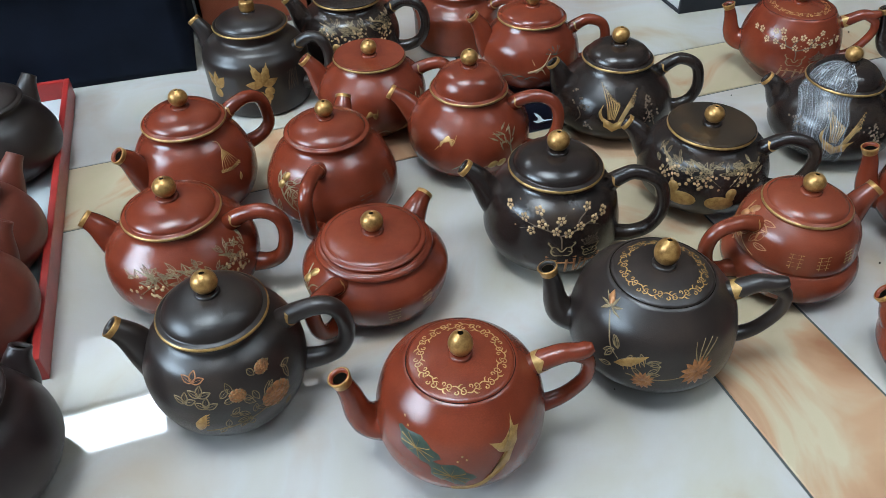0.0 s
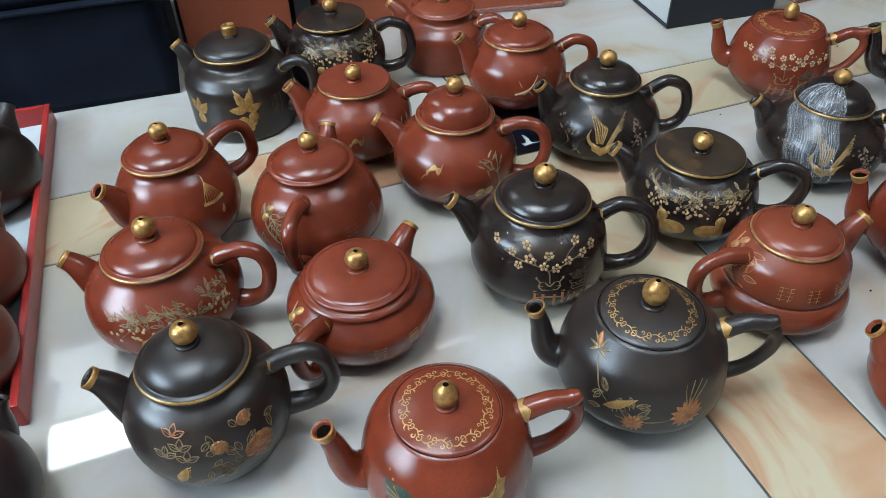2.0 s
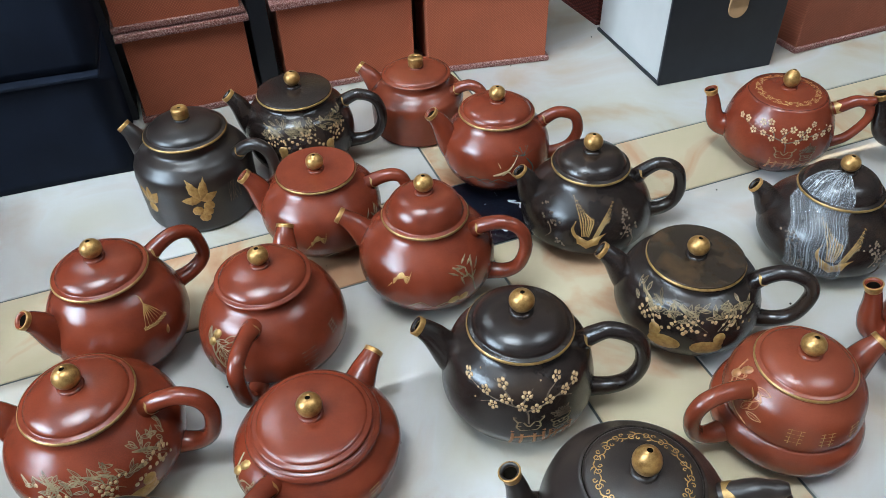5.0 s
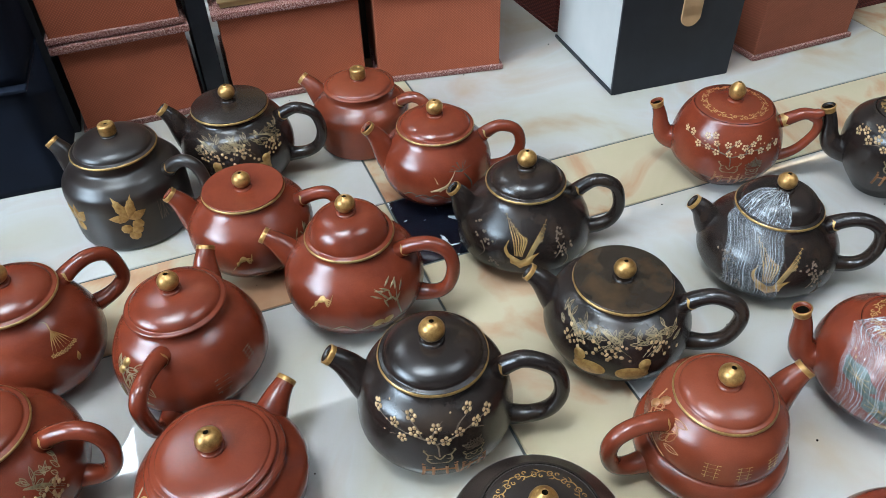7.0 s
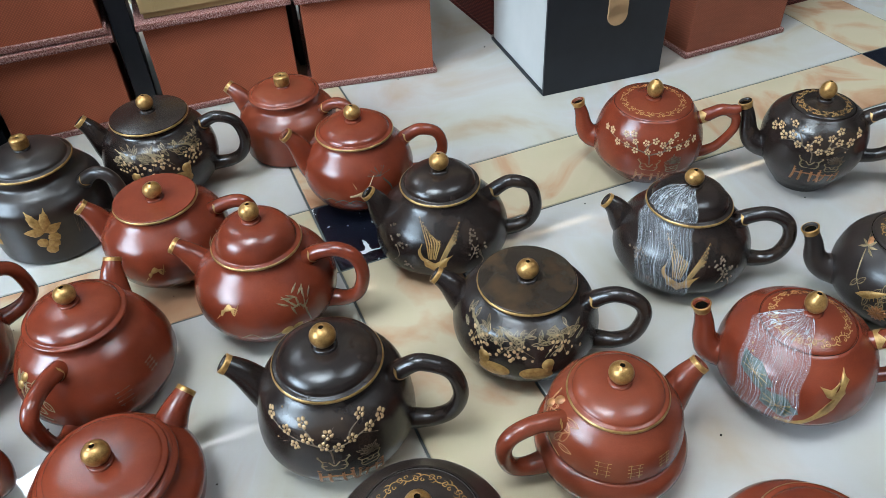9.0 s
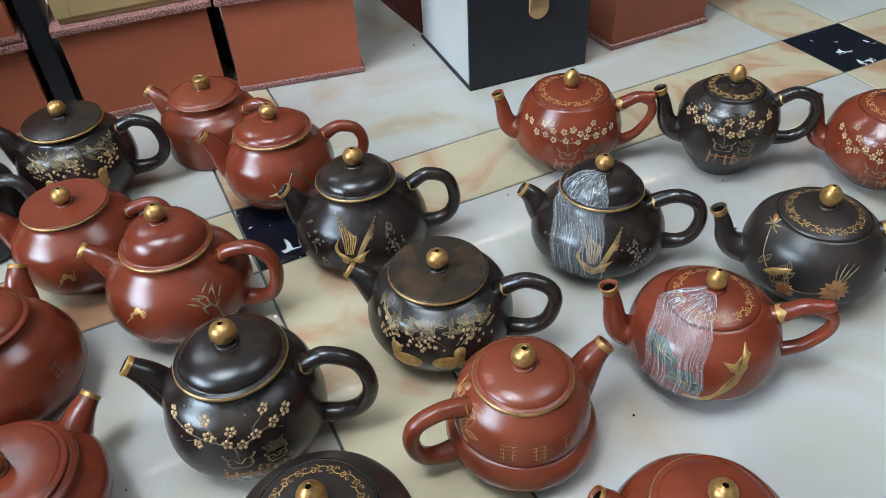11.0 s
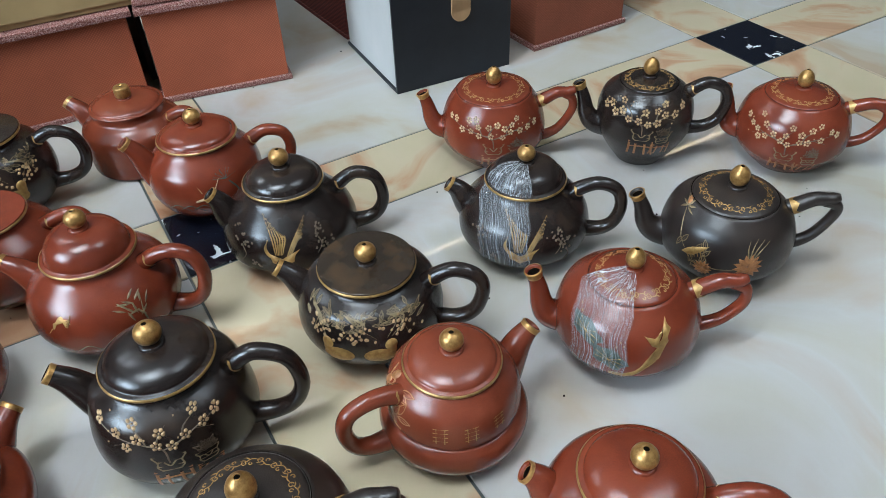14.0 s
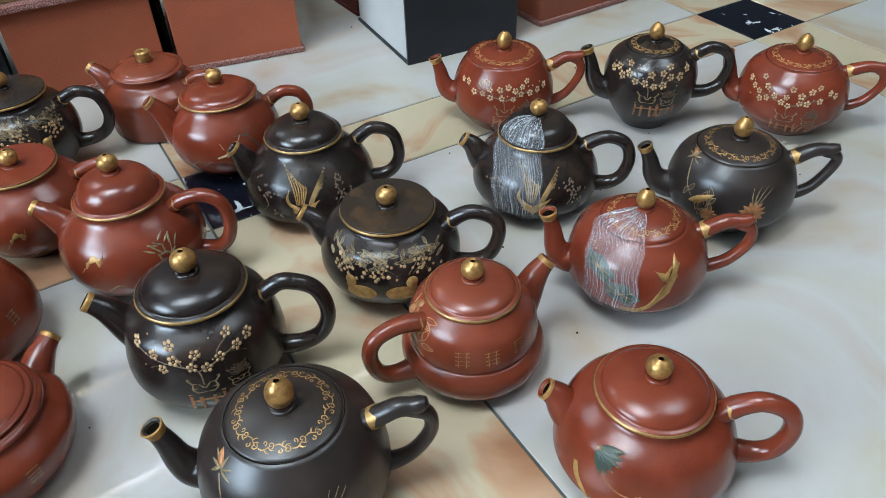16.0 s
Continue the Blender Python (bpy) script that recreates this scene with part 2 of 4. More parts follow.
def tube(path, radii, seg=16, hollow=0.0, squash=1.0, caps=True, start=0):
    """A tube in the xz plane's neighbourhood; hollow: depth of the opening at the far end."""
    bm = bmesh.new()
    n = len(path)
    rings = []

    def ring(c, t, r):
        side = Vector((0, 1, 0))
        up = t.cross(side).normalized()
        return [bm.verts.new(c + side * (r * squash * math.cos(2 * math.pi * i / seg)) + up * (r * math.sin(2 * math.pi * i / seg))) for i in range(seg)]

    for i in range(start, n):
        t = (path[min(i + 1, n - 1)] - path[max(i - 1, 0)]).normalized()
        rings.append(ring(path[i], t, radii[i]))
    if hollow:
        t = (path[-1] - path[-2]).normalized()
        rings.append(ring(path[-1] + t * 0.0004, t, radii[-1] * 0.86))
        rings.append(ring(path[-1] - t * 0.001, t, radii[-1] * 0.66))
        rings.append(ring(path[-1] - t * hollow, t, radii[-1] * 0.62))
    for a, b in zip(rings, rings[1:]):
        for i in range(seg):
            j = (i + 1) % seg
            bm.faces.new((a[i], a[j], b[j], b[i]))
    if caps:
        bm.faces.new(rings[0])
        bm.faces.new(rings[-1])
    return bm


class Skin:
    """The surface of a turned form, on which relief is laid: azimuth and arc length up the profile."""

    def __init__(self, profile):
        self.r = np.array([p[0] for p in profile])
        self.z = np.array([p[1] for p in profile])
        self.s = np.concatenate([[0], np.cumsum(np.hypot(np.diff(self.r), np.diff(self.z)))])

    def s_at(self, z):
        return float(np.interp(z, self.z, self.s))

    def at(self, az, s, h=0.0):
        r, z = np.interp(s, self.s, self.r), np.interp(s, self.s, self.z)
        d = 0.0008
        dr = np.interp(s + d, self.s, self.r) - np.interp(s - d, self.s, self.r)
        dz = np.interp(s + d, self.s, self.z) - np.interp(s - d, self.s, self.z)
        k = math.hypot(dr, dz) or 1
        r, z = r + h * dz / k, z - h * dr / k
        return Vector((r * math.cos(az), r * math.sin(az), z))

    def plane(self, az0, z0, k=1.0):
        """A map from metres round (az0, z0) to places on the surface."""
        s0 = self.s_at(z0)

        def put(u, v, h):
            r = max(float(np.interp(s0 + k * v, self.s, self.r)), 0.006)
            return self.at(az0 + k * u / r, s0 + k * v, h)

        return put

    def ring(self, s0):
        """A map from metres along a circle and across it."""
        r0 = float(np.interp(s0, self.s, self.r))

        def put(u, v, h):
            return self.at(u / r0, s0 + v, h)

        return put, r0


def stroke(bm, put, pts, w, h=0.0005, taper=True, per=5):
    line = spline([(p[0], p[1]) for p in pts], per) if len(pts) > 2 else [Vector(p) for p in pts]
    n, rows = len(line), []
    for i, c in enumerate(line):
        t = (line[min(i + 1, n - 1)] - line[max(i - 1, 0)])
        t = t.normalized() if t.length > 1e-9 else Vector((1, 0))
        k = w / 2 * (1 - 0.75 * abs(2 * i / (n - 1) - 0.6) ** 2 if taper else 1)
        k = max(k, w * 0.12)
        rows.append([bm.verts.new(put(c.x - t.y * k, c.y + t.x * k, 0.00003)), bm.verts.new(put(c.x, c.y, h)), bm.verts.new(put(c.x + t.y * k, c.y - t.x * k, 0.00003))])
    for a, b in zip(rows, rows[1:]):
        bm.faces.new((a[0], a[1], b[1], b[0]))
        bm.faces.new((a[1], a[2], b[2], b[1]))


def blob(bm, put, outline, h=0.0005):
    c = sum((Vector(p) for p in outline), Vector((0, 0))) / len(outline)
    mid = bm.verts.new(put(c.x, c.y, h))
    inner = [bm.verts.new(put(c.x + (p[0] - c.x) * 0.72, c.y + (p[1] - c.y) * 0.72, h)) for p in outline]
    outer = [bm.verts.new(put(p[0], p[1], 0.00003)) for p in outline]
    n = len(outline)
    for i in range(n):
        j = (i + 1) % n
        bm.faces.new((mid, inner[i], inner[j]))
        bm.faces.new((inner[i], outer[i], outer[j], inner[j]))


def disc(u, v, r, n=9, squash=1.0, turn=0.0):
    out = []
    for i in range(n):
        a = 2 * math.pi * i / n
        x, y = r * math.cos(a), r * squash * math.sin(a)
        out.append((u + x * math.cos(turn) - y * math.sin(turn), v + x * math.sin(turn) + y * math.cos(turn)))
    return out


def leaf_shape(u, v, angle, length, width, bend=0.0):
    c, s = math.cos(angle), math.sin(angle)
    out = []
    for k, w in ((0, 0.05), (0.2, 0.7), (0.45, 1), (0.75, 0.6), (1, 0), (0.75, -0.6), (0.45, -1), (0.2, -0.7)):
        x, y = k * length, w * width / 2 + bend * length * k * k
        out.append((u + x * c - y * s, v + x * s + y * c))
    return out


def flower(bm, put, u, v, r, turn=0.0, h=0.0006):
    for i in range(5):
        a = turn + 2 * math.pi * i / 5
        blob(bm, put, disc(u + 0.64 * r * math.cos(a), v + 0.64 * r * math.sin(a), 0.345 * r, 8), h)
    blob(bm, put, disc(u, v, 0.15 * r, 6), h * 1.2)


def leaf_line(bm, put, u, v, angle, length, width, w=0.0006, h=0.0004):
    """A leaf drawn as an outline with its midrib."""
    c, s = math.cos(angle), math.sin(angle)
    for side in (1, -1):
        pts = [(k * length, side * q * width / 2) for k, q in ((0, 0), (0.25, 0.8), (0.6, 0.9), (1, 0))]
        stroke(bm, put, [(u + x * c - y * s, v + x * s + y * c) for x, y in pts], w, h, False, 4)
    stroke(bm, put, [(u, v), (u + 0.8 * length * c, v + 0.8 * length * s)], w * 0.8, h)


# ---- relief pictures on the pots ----
def plum_tree(pot, skin, az, z, rng, petals=CREAM, wood=CARVED, vase=COPPER, wide=0.046, tall=0.013, bloom_r=0.0034, room=0.0068):
    put = skin.plane(az, z)
    wood_bm, bloom = bmesh.new(), bmesh.new()
    arms = [[(0.04, -1.3), (0.0, -0.55), (-0.22, -0.25), (-0.6, 0.0), (-1.0, 0.35)], [(0.0, -0.55), (0.25, -0.3), (0.55, 0.05), (0.98, 0.3)],
            [(-0.22, -0.25), (-0.3, 0.3), (-0.52, 0.85)], [(-0.45, -0.1), (-0.75, -0.45)], [(0.3, -0.2), (0.36, 0.35), (0.6, 0.8)], [(0.5, 0.0), (0.78, -0.35)], [(-0.1, -0.4), (-0.02, 0.15), (0.1, 0.6)]]
    spots = []
    for a in arms:
        a = [(p[0] * wide, p[1] * tall) for p in a]
        stroke(wood_bm, put, a, 0.0013, 0.0005)
        line = spline(a, 6) if len(a) > 2 else [Vector(a[0]).lerp(Vector(a[1]), k / 6) for k in range(7)]
        for c in line[3:]:
            c = Vector((c.x + rng.uniform(-0.0035, 0.0035), c.y + rng.uniform(-0.003, 0.004)))
            if c.y > -0.5 * tall and all((c - s).length > room for s in spots):
                spots.append(c)
                one = bmesh.new()
                flower(one, put, c.x, c.y, bloom_r * rng.uniform(0.9, 1.1), rng.random())
                part("blossom", one, petals, pot)
    for i in range(12):
        blob(bloom, put, disc(rng.uniform(-wide, wide), rng.uniform(-0.5, 1.0) * tall, 0.0007, 6))
    part("branch", wood_bm, wood, pot)
    tagged(part("buds", bloom, petals, pot), kind="stuff")
    low = max(z - 1.05 * tall - 0.0115, 0.026)
    for shift, k, planted in ((0.03, 1.25, True), (0.46, 0.95, False)):
        w = skin.plane(az + shift, low if planted else low - 0.002, k)
        v = bmesh.new()
        for line in ([(-0.0085, 0.0108), (0.0085, 0.0108)], [(-0.0085, 0.0106), (-0.006, 0.0075), (-0.0066, 0.0045), (-0.0045, 0.002)], [(0.0085, 0.0106), (0.006, 0.0075), (0.0066, 0.0045), (0.0045, 0.002)],
                     [(-0.0062, 0.0078), (0.0062, 0.0078)], [(-0.0064, 0.0048), (0.0064, 0.0048)], [(-0.0045, 0.002), (0.0045, 0.002)], [(-0.003, 0.0078), (0.0, 0.005), (0.003, 0.0078)]):
            stroke(v, w, line, 0.0009, 0.0004, False)
        part("vase_relief", v, OLIVE, pot)
        stand = bmesh.new()
        for line in ([(-0.0095, 0.0006), (0.0095, 0.0006)], [(-0.0092, -0.0012), (0.0092, -0.0012)], [(-0.009, -0.0046), (-0.003, -0.0036), (0.003, -0.0036), (0.009, -0.0046)], [(-0.0098, -0.0142), (0.0098, -0.0142)]):
            stroke(stand, w, line, 0.0013, 0.0005, False)
        stand = part("stand_relief", stand, vase, pot)
        for x in (-0.0085, -0.0035, 0.0035, 0.0085):
            leg = bmesh.new()
            stroke(leg, w, [(x, -0.001), (x * 1.04, -0.008), (x * 1.12, -0.0145)], 0.0017, 0.0005, False)
            part("stand_leg", leg, vase, stand)
        if not planted:
            tuft = bmesh.new()
            for i in range(9):
                a = 0.25 + 0.33 * i
                leaf_line(tuft, w, 0.001, 0.0115, a, rng.uniform(0.007, 0.011), 0.0026)
            part("vase_plant", tuft, CARVED, pot)


def plum_tree_gold(pot, skin, az, z, rng):
    plum_tree(pot, skin, az, z, rng, PINK, CARVED, wide=0.042, tall=0.0145, bloom_r=0.0041, room=0.0086)


def berry_spray(pot, skin, az, z, rng, dots=PINK, leaf=OLIVE, span=0.044, low=GOLD_PAINT):
    put = skin.plane(az, z, 1.18)
    l = bmesh.new()
    for cx in (-span * 0.6, 0.0, span * 0.6):
        for i in range(4):
            stroke(l, put, [(cx - 0.01, 0.008), (cx + rng.uniform(-0.004, 0.004), 0.003), (cx + rng.uniform(-0.012, 0.012), -0.007)], 0.0009, 0.0004)
        spots = []
        while len(spots) < 20:
            u, v = rng.gauss(cx, 0.0058), rng.gauss(-0.0035, 0.0034)
            if len(spots) < 12 or all(math.hypot(u - p, v - q) > 0.0021 for p, q in spots):
                spots.append((u, v))
                d = bmesh.new()
                blob(d, put, disc(u, v, rng.uniform(0.0009, 0.0014), 8), 0.0004)
                part("berry", d, dots, pot)
        for i in range(22):
            a = rng.uniform(-0.6, 3.7)
            leaf_line(l, put, cx + rng.uniform(-0.013, 0.013), 0.004 + rng.uniform(-0.006, 0.0045), a, rng.uniform(0.0045, 0.008), 0.0019, 0.00045)
    part("foliage", l, leaf, pot)
    base = skin.plane(az, z - 0.022, 1.32)
    for k, u in ((1, -0.013), (-1, 0.011)):
        g = bmesh.new()
        blob(g, base, disc(u, -0.001, 0.0095, 16, 0.58, 0.12 * k), 0.0009)
        blob(g, base, disc(u - k * 0.0062, 0.0062, 0.0036, 12), 0.001)
        blob(g, base, leaf_shape(u - k * 0.006, -0.002, 1.57 + 0.1 * k, 0.01, 0.0052, 0.1 * k), 0.0008)
        part("gold_mound", g, low, pot, "plain raised gold shape")


def plumes(pot, skin, az, z, rng, k=1.2):
    """Two upswept gold sprays over a crescent, with beaded twigs at the sides."""
    put = skin.plane(az, z)
    g = bmesh.new()
    blob(g, put, [(-0.010 * k, 0.0), (-0.007 * k, -0.008 * k), (0.0, -0.012 * k), (0.008 * k, -0.008 * k), (0.013 * k, 0.001), (0.006 * k, -0.002), (0.0, -0.005 * k), (-0.006 * k, -0.002)], 0.0008)
    stroke(g, put, [(-0.008 * k, -0.004), (-0.011 * k, 0.003), (-0.009 * k, 0.009 * k)], 0.0026 * k, 0.0008)
    for i in range(6):
        a = 0.0019 * i * k
        for name, line in (("left", [(-0.004 * k + a * 0.5, -0.002), (-0.006 * k + a, 0.01 * k), (-0.012 * k + a * 1.3, (0.027 - 0.003 * i) * k)]),
                           ("right", [(0.004 * k + a * 0.3, -0.003), (0.009 * k + a * 0.35, 0.008 * k), (0.017 * k - a * 0.2, (0.023 - 0.0028 * i) * k)])):
            one = bmesh.new()
            stroke(one, put, line, 0.0009 * k, 0.0005)
            curve = spline(line, 6)
            for q, c in enumerate(curve[4:], 4):
                d = (curve[q] - curve[q - 1]).normalized()
                for side in (1, -1):
                    stroke(one, put, [(c.x, c.y), (c.x - d.x * 0.001 + side * d.y * 0.0013, c.y - d.y * 0.001 - side * d.x * 0.0013)], 0.0005, 0.0003)
            part("plume", one, OLIVE if name == "right" and i % 2 else GOLD_PAINT, pot)
    for cx, cy in ((-0.03 * k, 0.006), (0.027 * k, 0.011), (0.034 * k, -0.001)):
        d = bmesh.new()
        for i in range(16):
            blob(d, put, disc(rng.gauss(cx, 0.0045), rng.gauss(cy, 0.004), rng.uniform(0.0009, 0.0013), 6), 0.0008)
        stroke(d, put, [(cx, cy - 0.004), (cx + 0.003, cy - 0.011), (cx - 0.002, cy - 0.018)], 0.001, 0.0006)
        part("beaded_twig", d, CARVED, pot)
    d = bmesh.new()
    for i in range(10):
        blob(d, put, disc(rng.gauss(-0.02 * k, 0.003), rng.gauss(-0.011, 0.002), 0.001, 6), 0.0007)
    part("crescent", g, GOLD_PAINT, pot, "gold relief crescent")
    part("beaded_twig", d, CARVED, pot)


def peony(pot, skin, az, z, rng):
    put = skin.plane(az, z, 1.15)
    c, o, g = bmesh.new(), bmesh.new(), bmesh.new()
    for cx, cy, r in ((0.017, -0.004, 0.0115), (-0.003, 0.007, 0.0058), (0.013, 0.016, 0.0055)):
        heart = bmesh.new()
        blob(heart, put, disc(cx, cy, r * 0.3, 9), 0.0008)
        bloom = part("peony", heart, COPPER, pot, "copper-coloured peony relief")
        for ring, n in ((0.75, 9), (0.42, 6)):
            for i in range(n):
                a = 2 * math.pi * i / n + ring
                petal = bmesh.new()
                blob(petal, put, disc(cx + r * ring * 0.8 * math.cos(a), cy + r * ring * 0.65 * math.sin(a), r * 0.27, 8, 0.75, a + 1.57), 0.0005 + (1 - ring) * 0.0006)
                part("petal", petal, COPPER, bloom)
        for i in range(9):
            a = 2 * math.pi * i / 9 + 0.75
            ring = disc(cx + r * 0.6 * math.cos(a), cy + r * 0.5 * math.sin(a), r * 0.3, 8, 0.75, a + 1.57)
            stroke(o, put, [ring[q % 8] for q in range(-1, 6)], 0.0005, 0.001, False, 3)
    c = bmesh.new()
    for i in range(26):
        leaf_line(o, put, rng.uniform(-0.014, 0.03), rng.uniform(-0.015, 0.019), rng.uniform(0, 6.28), rng.uniform(0.005, 0.0085), 0.0032, 0.0005)
    stroke(o, put, [(-0.024, -0.017), (-0.008, -0.014), (0.006, -0.01), (0.018, -0.004)], 0.0011)
    left = skin.plane(az - 0.62, z, 1.3)
    for i, (u, v) in enumerate(((0.0, 0.015), (0.003, 0.008), (-0.004, 0.004), (0.006, 0.002))):
        for a in (0.4, 1.5, 2.6):
            leaf_line(c if i == 0 else o, left, u, v, a, 0.006, 0.003, 0.0006)
    blob(g, left, leaf_shape(-0.001, -0.016, 1.25, 0.016, 0.0055, -0.1), 0.0008)
    for q in range(5):
        stroke(g, left, [(0.002 + 0.0006 * q, -0.011 + 0.002 * q), (0.0055 + 0.0004 * q, -0.009 + 0.0019 * q)], 0.0008, 0.0006)
    part("flower_bud", c, COPPER, pot)
    part("peony_foliage", o, OLIVE, pot)
    part("gilt_accent", g, GOLD_PAINT, pot)


def low_garden(pot, skin, az, z, rng):
    """Small flower on a stem, gold plain shape and chrysanthemum low on the body."""
    put = skin.plane(az - 0.25, z, 1.12)
    c, o, g = bmesh.new(), bmesh.new(), bmesh.new()
    for a in (0.2, 0.9, 1.6, 2.3, 3.0, 3.6, 5.8):
        blob(o, put, leaf_shape(-0.024, 0.014, a, 0.0085, 0.0018, 0.15), 0.0005)
    blob(c, put, leaf_shape(-0.025, 0.014, 1.6, 0.0085, 0.0055), 0.0009)
    stroke(o, put, [(-0.024, 0.012), (-0.021, 0.003), (-0.018, -0.006), (-0.012, -0.012)], 0.0011)
    blob(g, put, leaf_shape(-0.014, -0.016, 0.45, 0.022, 0.0062, 0.12), 0.0008)
    for q in range(6):
        stroke(g, put, [(-0.009 + 0.0022 * q, -0.0135 + 0.0012 * q), (-0.0075 + 0.0022 * q, -0.0175 + 0.0012 * q)], 0.0009, 0.0006)
    for i in range(14):
        leaf_line(o, put, rng.uniform(-0.02, 0.006), rng.uniform(-0.019, -0.005), rng.uniform(0, 6.3), 0.008, 0.003)
    part("flower_bud", c, COPPER, pot)
    for cx, cy, r in ((0.004, -0.022, 0.007), (0.034, -0.015, 0.0105)):
        c = bmesh.new()
        for i in range(13):
            a = 2 * math.pi * i / 13
            blob(c, put, leaf_shape(cx, cy, a, r, r * 0.42), 0.0006 + 0.0001 * (i % 3))
        part("copper_flower", c, COPPER, pot, "copper flower relief")
    for a in (0.8, 1.2, 1.6, 2.0):
        stroke(o, put, [(0.034, -0.012), (0.034 + 0.008 * math.cos(a), -0.009 + 0.008 * math.sin(a)), (0.035 + 0.013 * math.cos(a), -0.004 + 0.01 * math.sin(a))], 0.001)
    stroke(o, put, [(-0.006, -0.02), (0.012, -0.02), (0.028, -0.017)], 0.001)
    part("flower_foliage", o, OLIVE, pot)
    part("gilt_shape", g, GOLD_PAINT, pot)


def lotus(pot, skin, az, z, rng):
    put = skin.plane(az, z, 1.25)
    v, g = bmesh.new(), bmesh.new()
    for cx, cy, r in ((-0.02, 0.004, 0.0105), (-0.004, -0.008, 0.0105)):
        edge = []
        for i in range(18):
            a = 2 * math.pi * i / 18
            k = r * (1 + 0.14 * math.sin(5 * a + 1) + 0.06 * math.sin(9 * a))
            edge.append((cx + k * math.cos(a), cy + 0.62 * k * math.sin(a) - 0.25 * k * math.cos(a)))
        l = bmesh.new()
        blob(l, put, edge, 0.0007)
        part("lotus_leaf", l, GREEN, pot, "dark green raised lotus leaf")
        for i in range(9):
            a = 2 * math.pi * i / 9
            stroke(v, put, [(cx, cy), (cx + 0.8 * r * math.cos(a), cy + 0.5 * r * math.sin(a) - 0.2 * r * math.cos(a))], 0.0006, 0.0012)
    for u, w in ((-0.027, 0.015), (-0.025, 0.012), (0.001, 0.004), (0.003, 0.002), (-0.001, 0.001)):
        blob(v, put, disc(u, w, 0.0006, 5))
    gold = skin.plane(az + 0.42, z, 1.25)
    blob(g, gold, [(-0.004, -0.014), (0.006, -0.006), (0.011, 0.004), (0.013, 0.011), (0.01, 0.018), (0.008, 0.012), (0.003, 0.007), (-0.003, 0.009), (0.001, 0.003), (0.006, 0.001), (0.002, -0.006), (-0.008, -0.016)], 0.0009)
    part("gilt_stem", g, GOLD_PAINT, pot)
    g = bmesh.new()
    stroke(g, gold, [(-0.021, -0.019), (-0.012, -0.019), (-0.004, -0.014), (0.004, -0.007)], 0.0042, 0.0008)
    tagged(part("leaf_vein", v, GOLD_PAINT, pot), kind="stuff")
    part("gilt_stem", g, GOLD_PAINT, pot)


def gold_lotus(pot, skin, az, z, rng):
    put = skin.plane(az, z, 1.2)
    g, o = bmesh.new(), bmesh.new()
    for a, n in ((0.25, 0.0145), (1.2, 0.021), (1.85, 0.022), (2.9, 0.0145)):
        petal = bmesh.new()
        blob(petal, put, leaf_shape(0, -0.002, a, n, 0.0085, 0.1), 0.0008)
        part("lotus_petal", petal, GOLD_PAINT, pot)
    for u, v in ((-0.004, -0.011), (0.003, -0.013), (0.0, -0.018), (0.005, -0.008)):
        blob(g, put, disc(u, v, 0.0045, 8), 0.0009)
    for du in (0.026, 0.03):
        for i in range(5):
            stroke(o, put, [(du + rng.uniform(-0.004, 0.004), -0.012), (du + rng.uniform(-0.004, 0.004), 0.006)], 0.0007, 0.0003)
    part("lotus_base", g, GOLD_PAINT, pot)
    g = bmesh.new()
    left = skin.plane(az - 0.95, z - 0.002, 1.2)
    for a in (0.9, 1.5, 2.2):
        blob(g, left, leaf_shape(0, -0.006, a, 0.017, 0.008), 0.0008)
    blob(g, left, disc(0, -0.01, 0.005, 8), 0.0009)
    part("gold_lotus", g, GOLD_PAINT, pot, "gold lotus relief")
    part("carved_mark", o, CARVED, pot)


def glyphs(pot, skin, places, rng, material=GOLD_PAINT):
    """Unreadable carved writing as plain bars."""
    bm = bmesh.new()
    for az, z, size in places:
        put = skin.plane(az, z)
        for k in (-0.75, -0.2, 0.35, 0.85):
            stroke(bm, put, [(-0.8 * size, k * size), (0.8 * size, k * size + 0.1 * size)], 0.0006, 0.0003, False)
        for k in (-0.45, 0.45):
            stroke(bm, put, [(k * size, -size), (k * size, size)], 0.0006, 0.0003, False)
    part("writing", bm, material, pot)


def side_sprig(pot, skin, az, z, rng, flower_color=GOLD_PAINT, leaf=OLIVE):
    put = skin.plane(az, z, 1.3)
    o, g = bmesh.new(), bmesh.new()
    stroke(o, put, [(-0.012, 0.014), (-0.008, 0.002), (0.001, -0.006), (0.012, -0.01)], 0.0014, 0.0006)
    stroke(o, put, [(-0.006, -0.001), (-0.002, 0.006), (0.006, 0.008)], 0.0011, 0.0006)
    for i in range(12):
        leaf_line(o, put, rng.uniform(-0.012, 0.01), rng.uniform(-0.01, 0.012), rng.uniform(0, 6.3), 0.009, 0.0034)
    for u, v in ((-0.009, 0.006), (-0.006, 0.012)):
        blob(g, put, disc(u, v, 0.004, 8, 0.6, 0.9), 0.0011)
    part("sprig", o, leaf, pot)
    part("gilt_bud", g, flower_color, pot)


def tassel(pot, skin, az, z, rng):
    put = skin.plane(az, z)
    g = bmesh.new()
    for i in range(-3, 4):
        stroke(g, put, [(0, 0.012), (i * 0.0016, 0.004), (i * 0.0027, -0.003)], 0.0009, 0.0005)
        flower(g, put, i * 0.0029, -0.006 + 0.0004 * abs(i), 0.0018)
    stroke(g, put, [(0, 0.012), (0.001, 0.018), (-0.002, 0.021)], 0.001)
    blob(g, put, leaf_shape(0.004, -0.02, 1.3, 0.008, 0.0035), 0.0005)
    part("tassel_relief", g, GOLD_PAINT, pot)


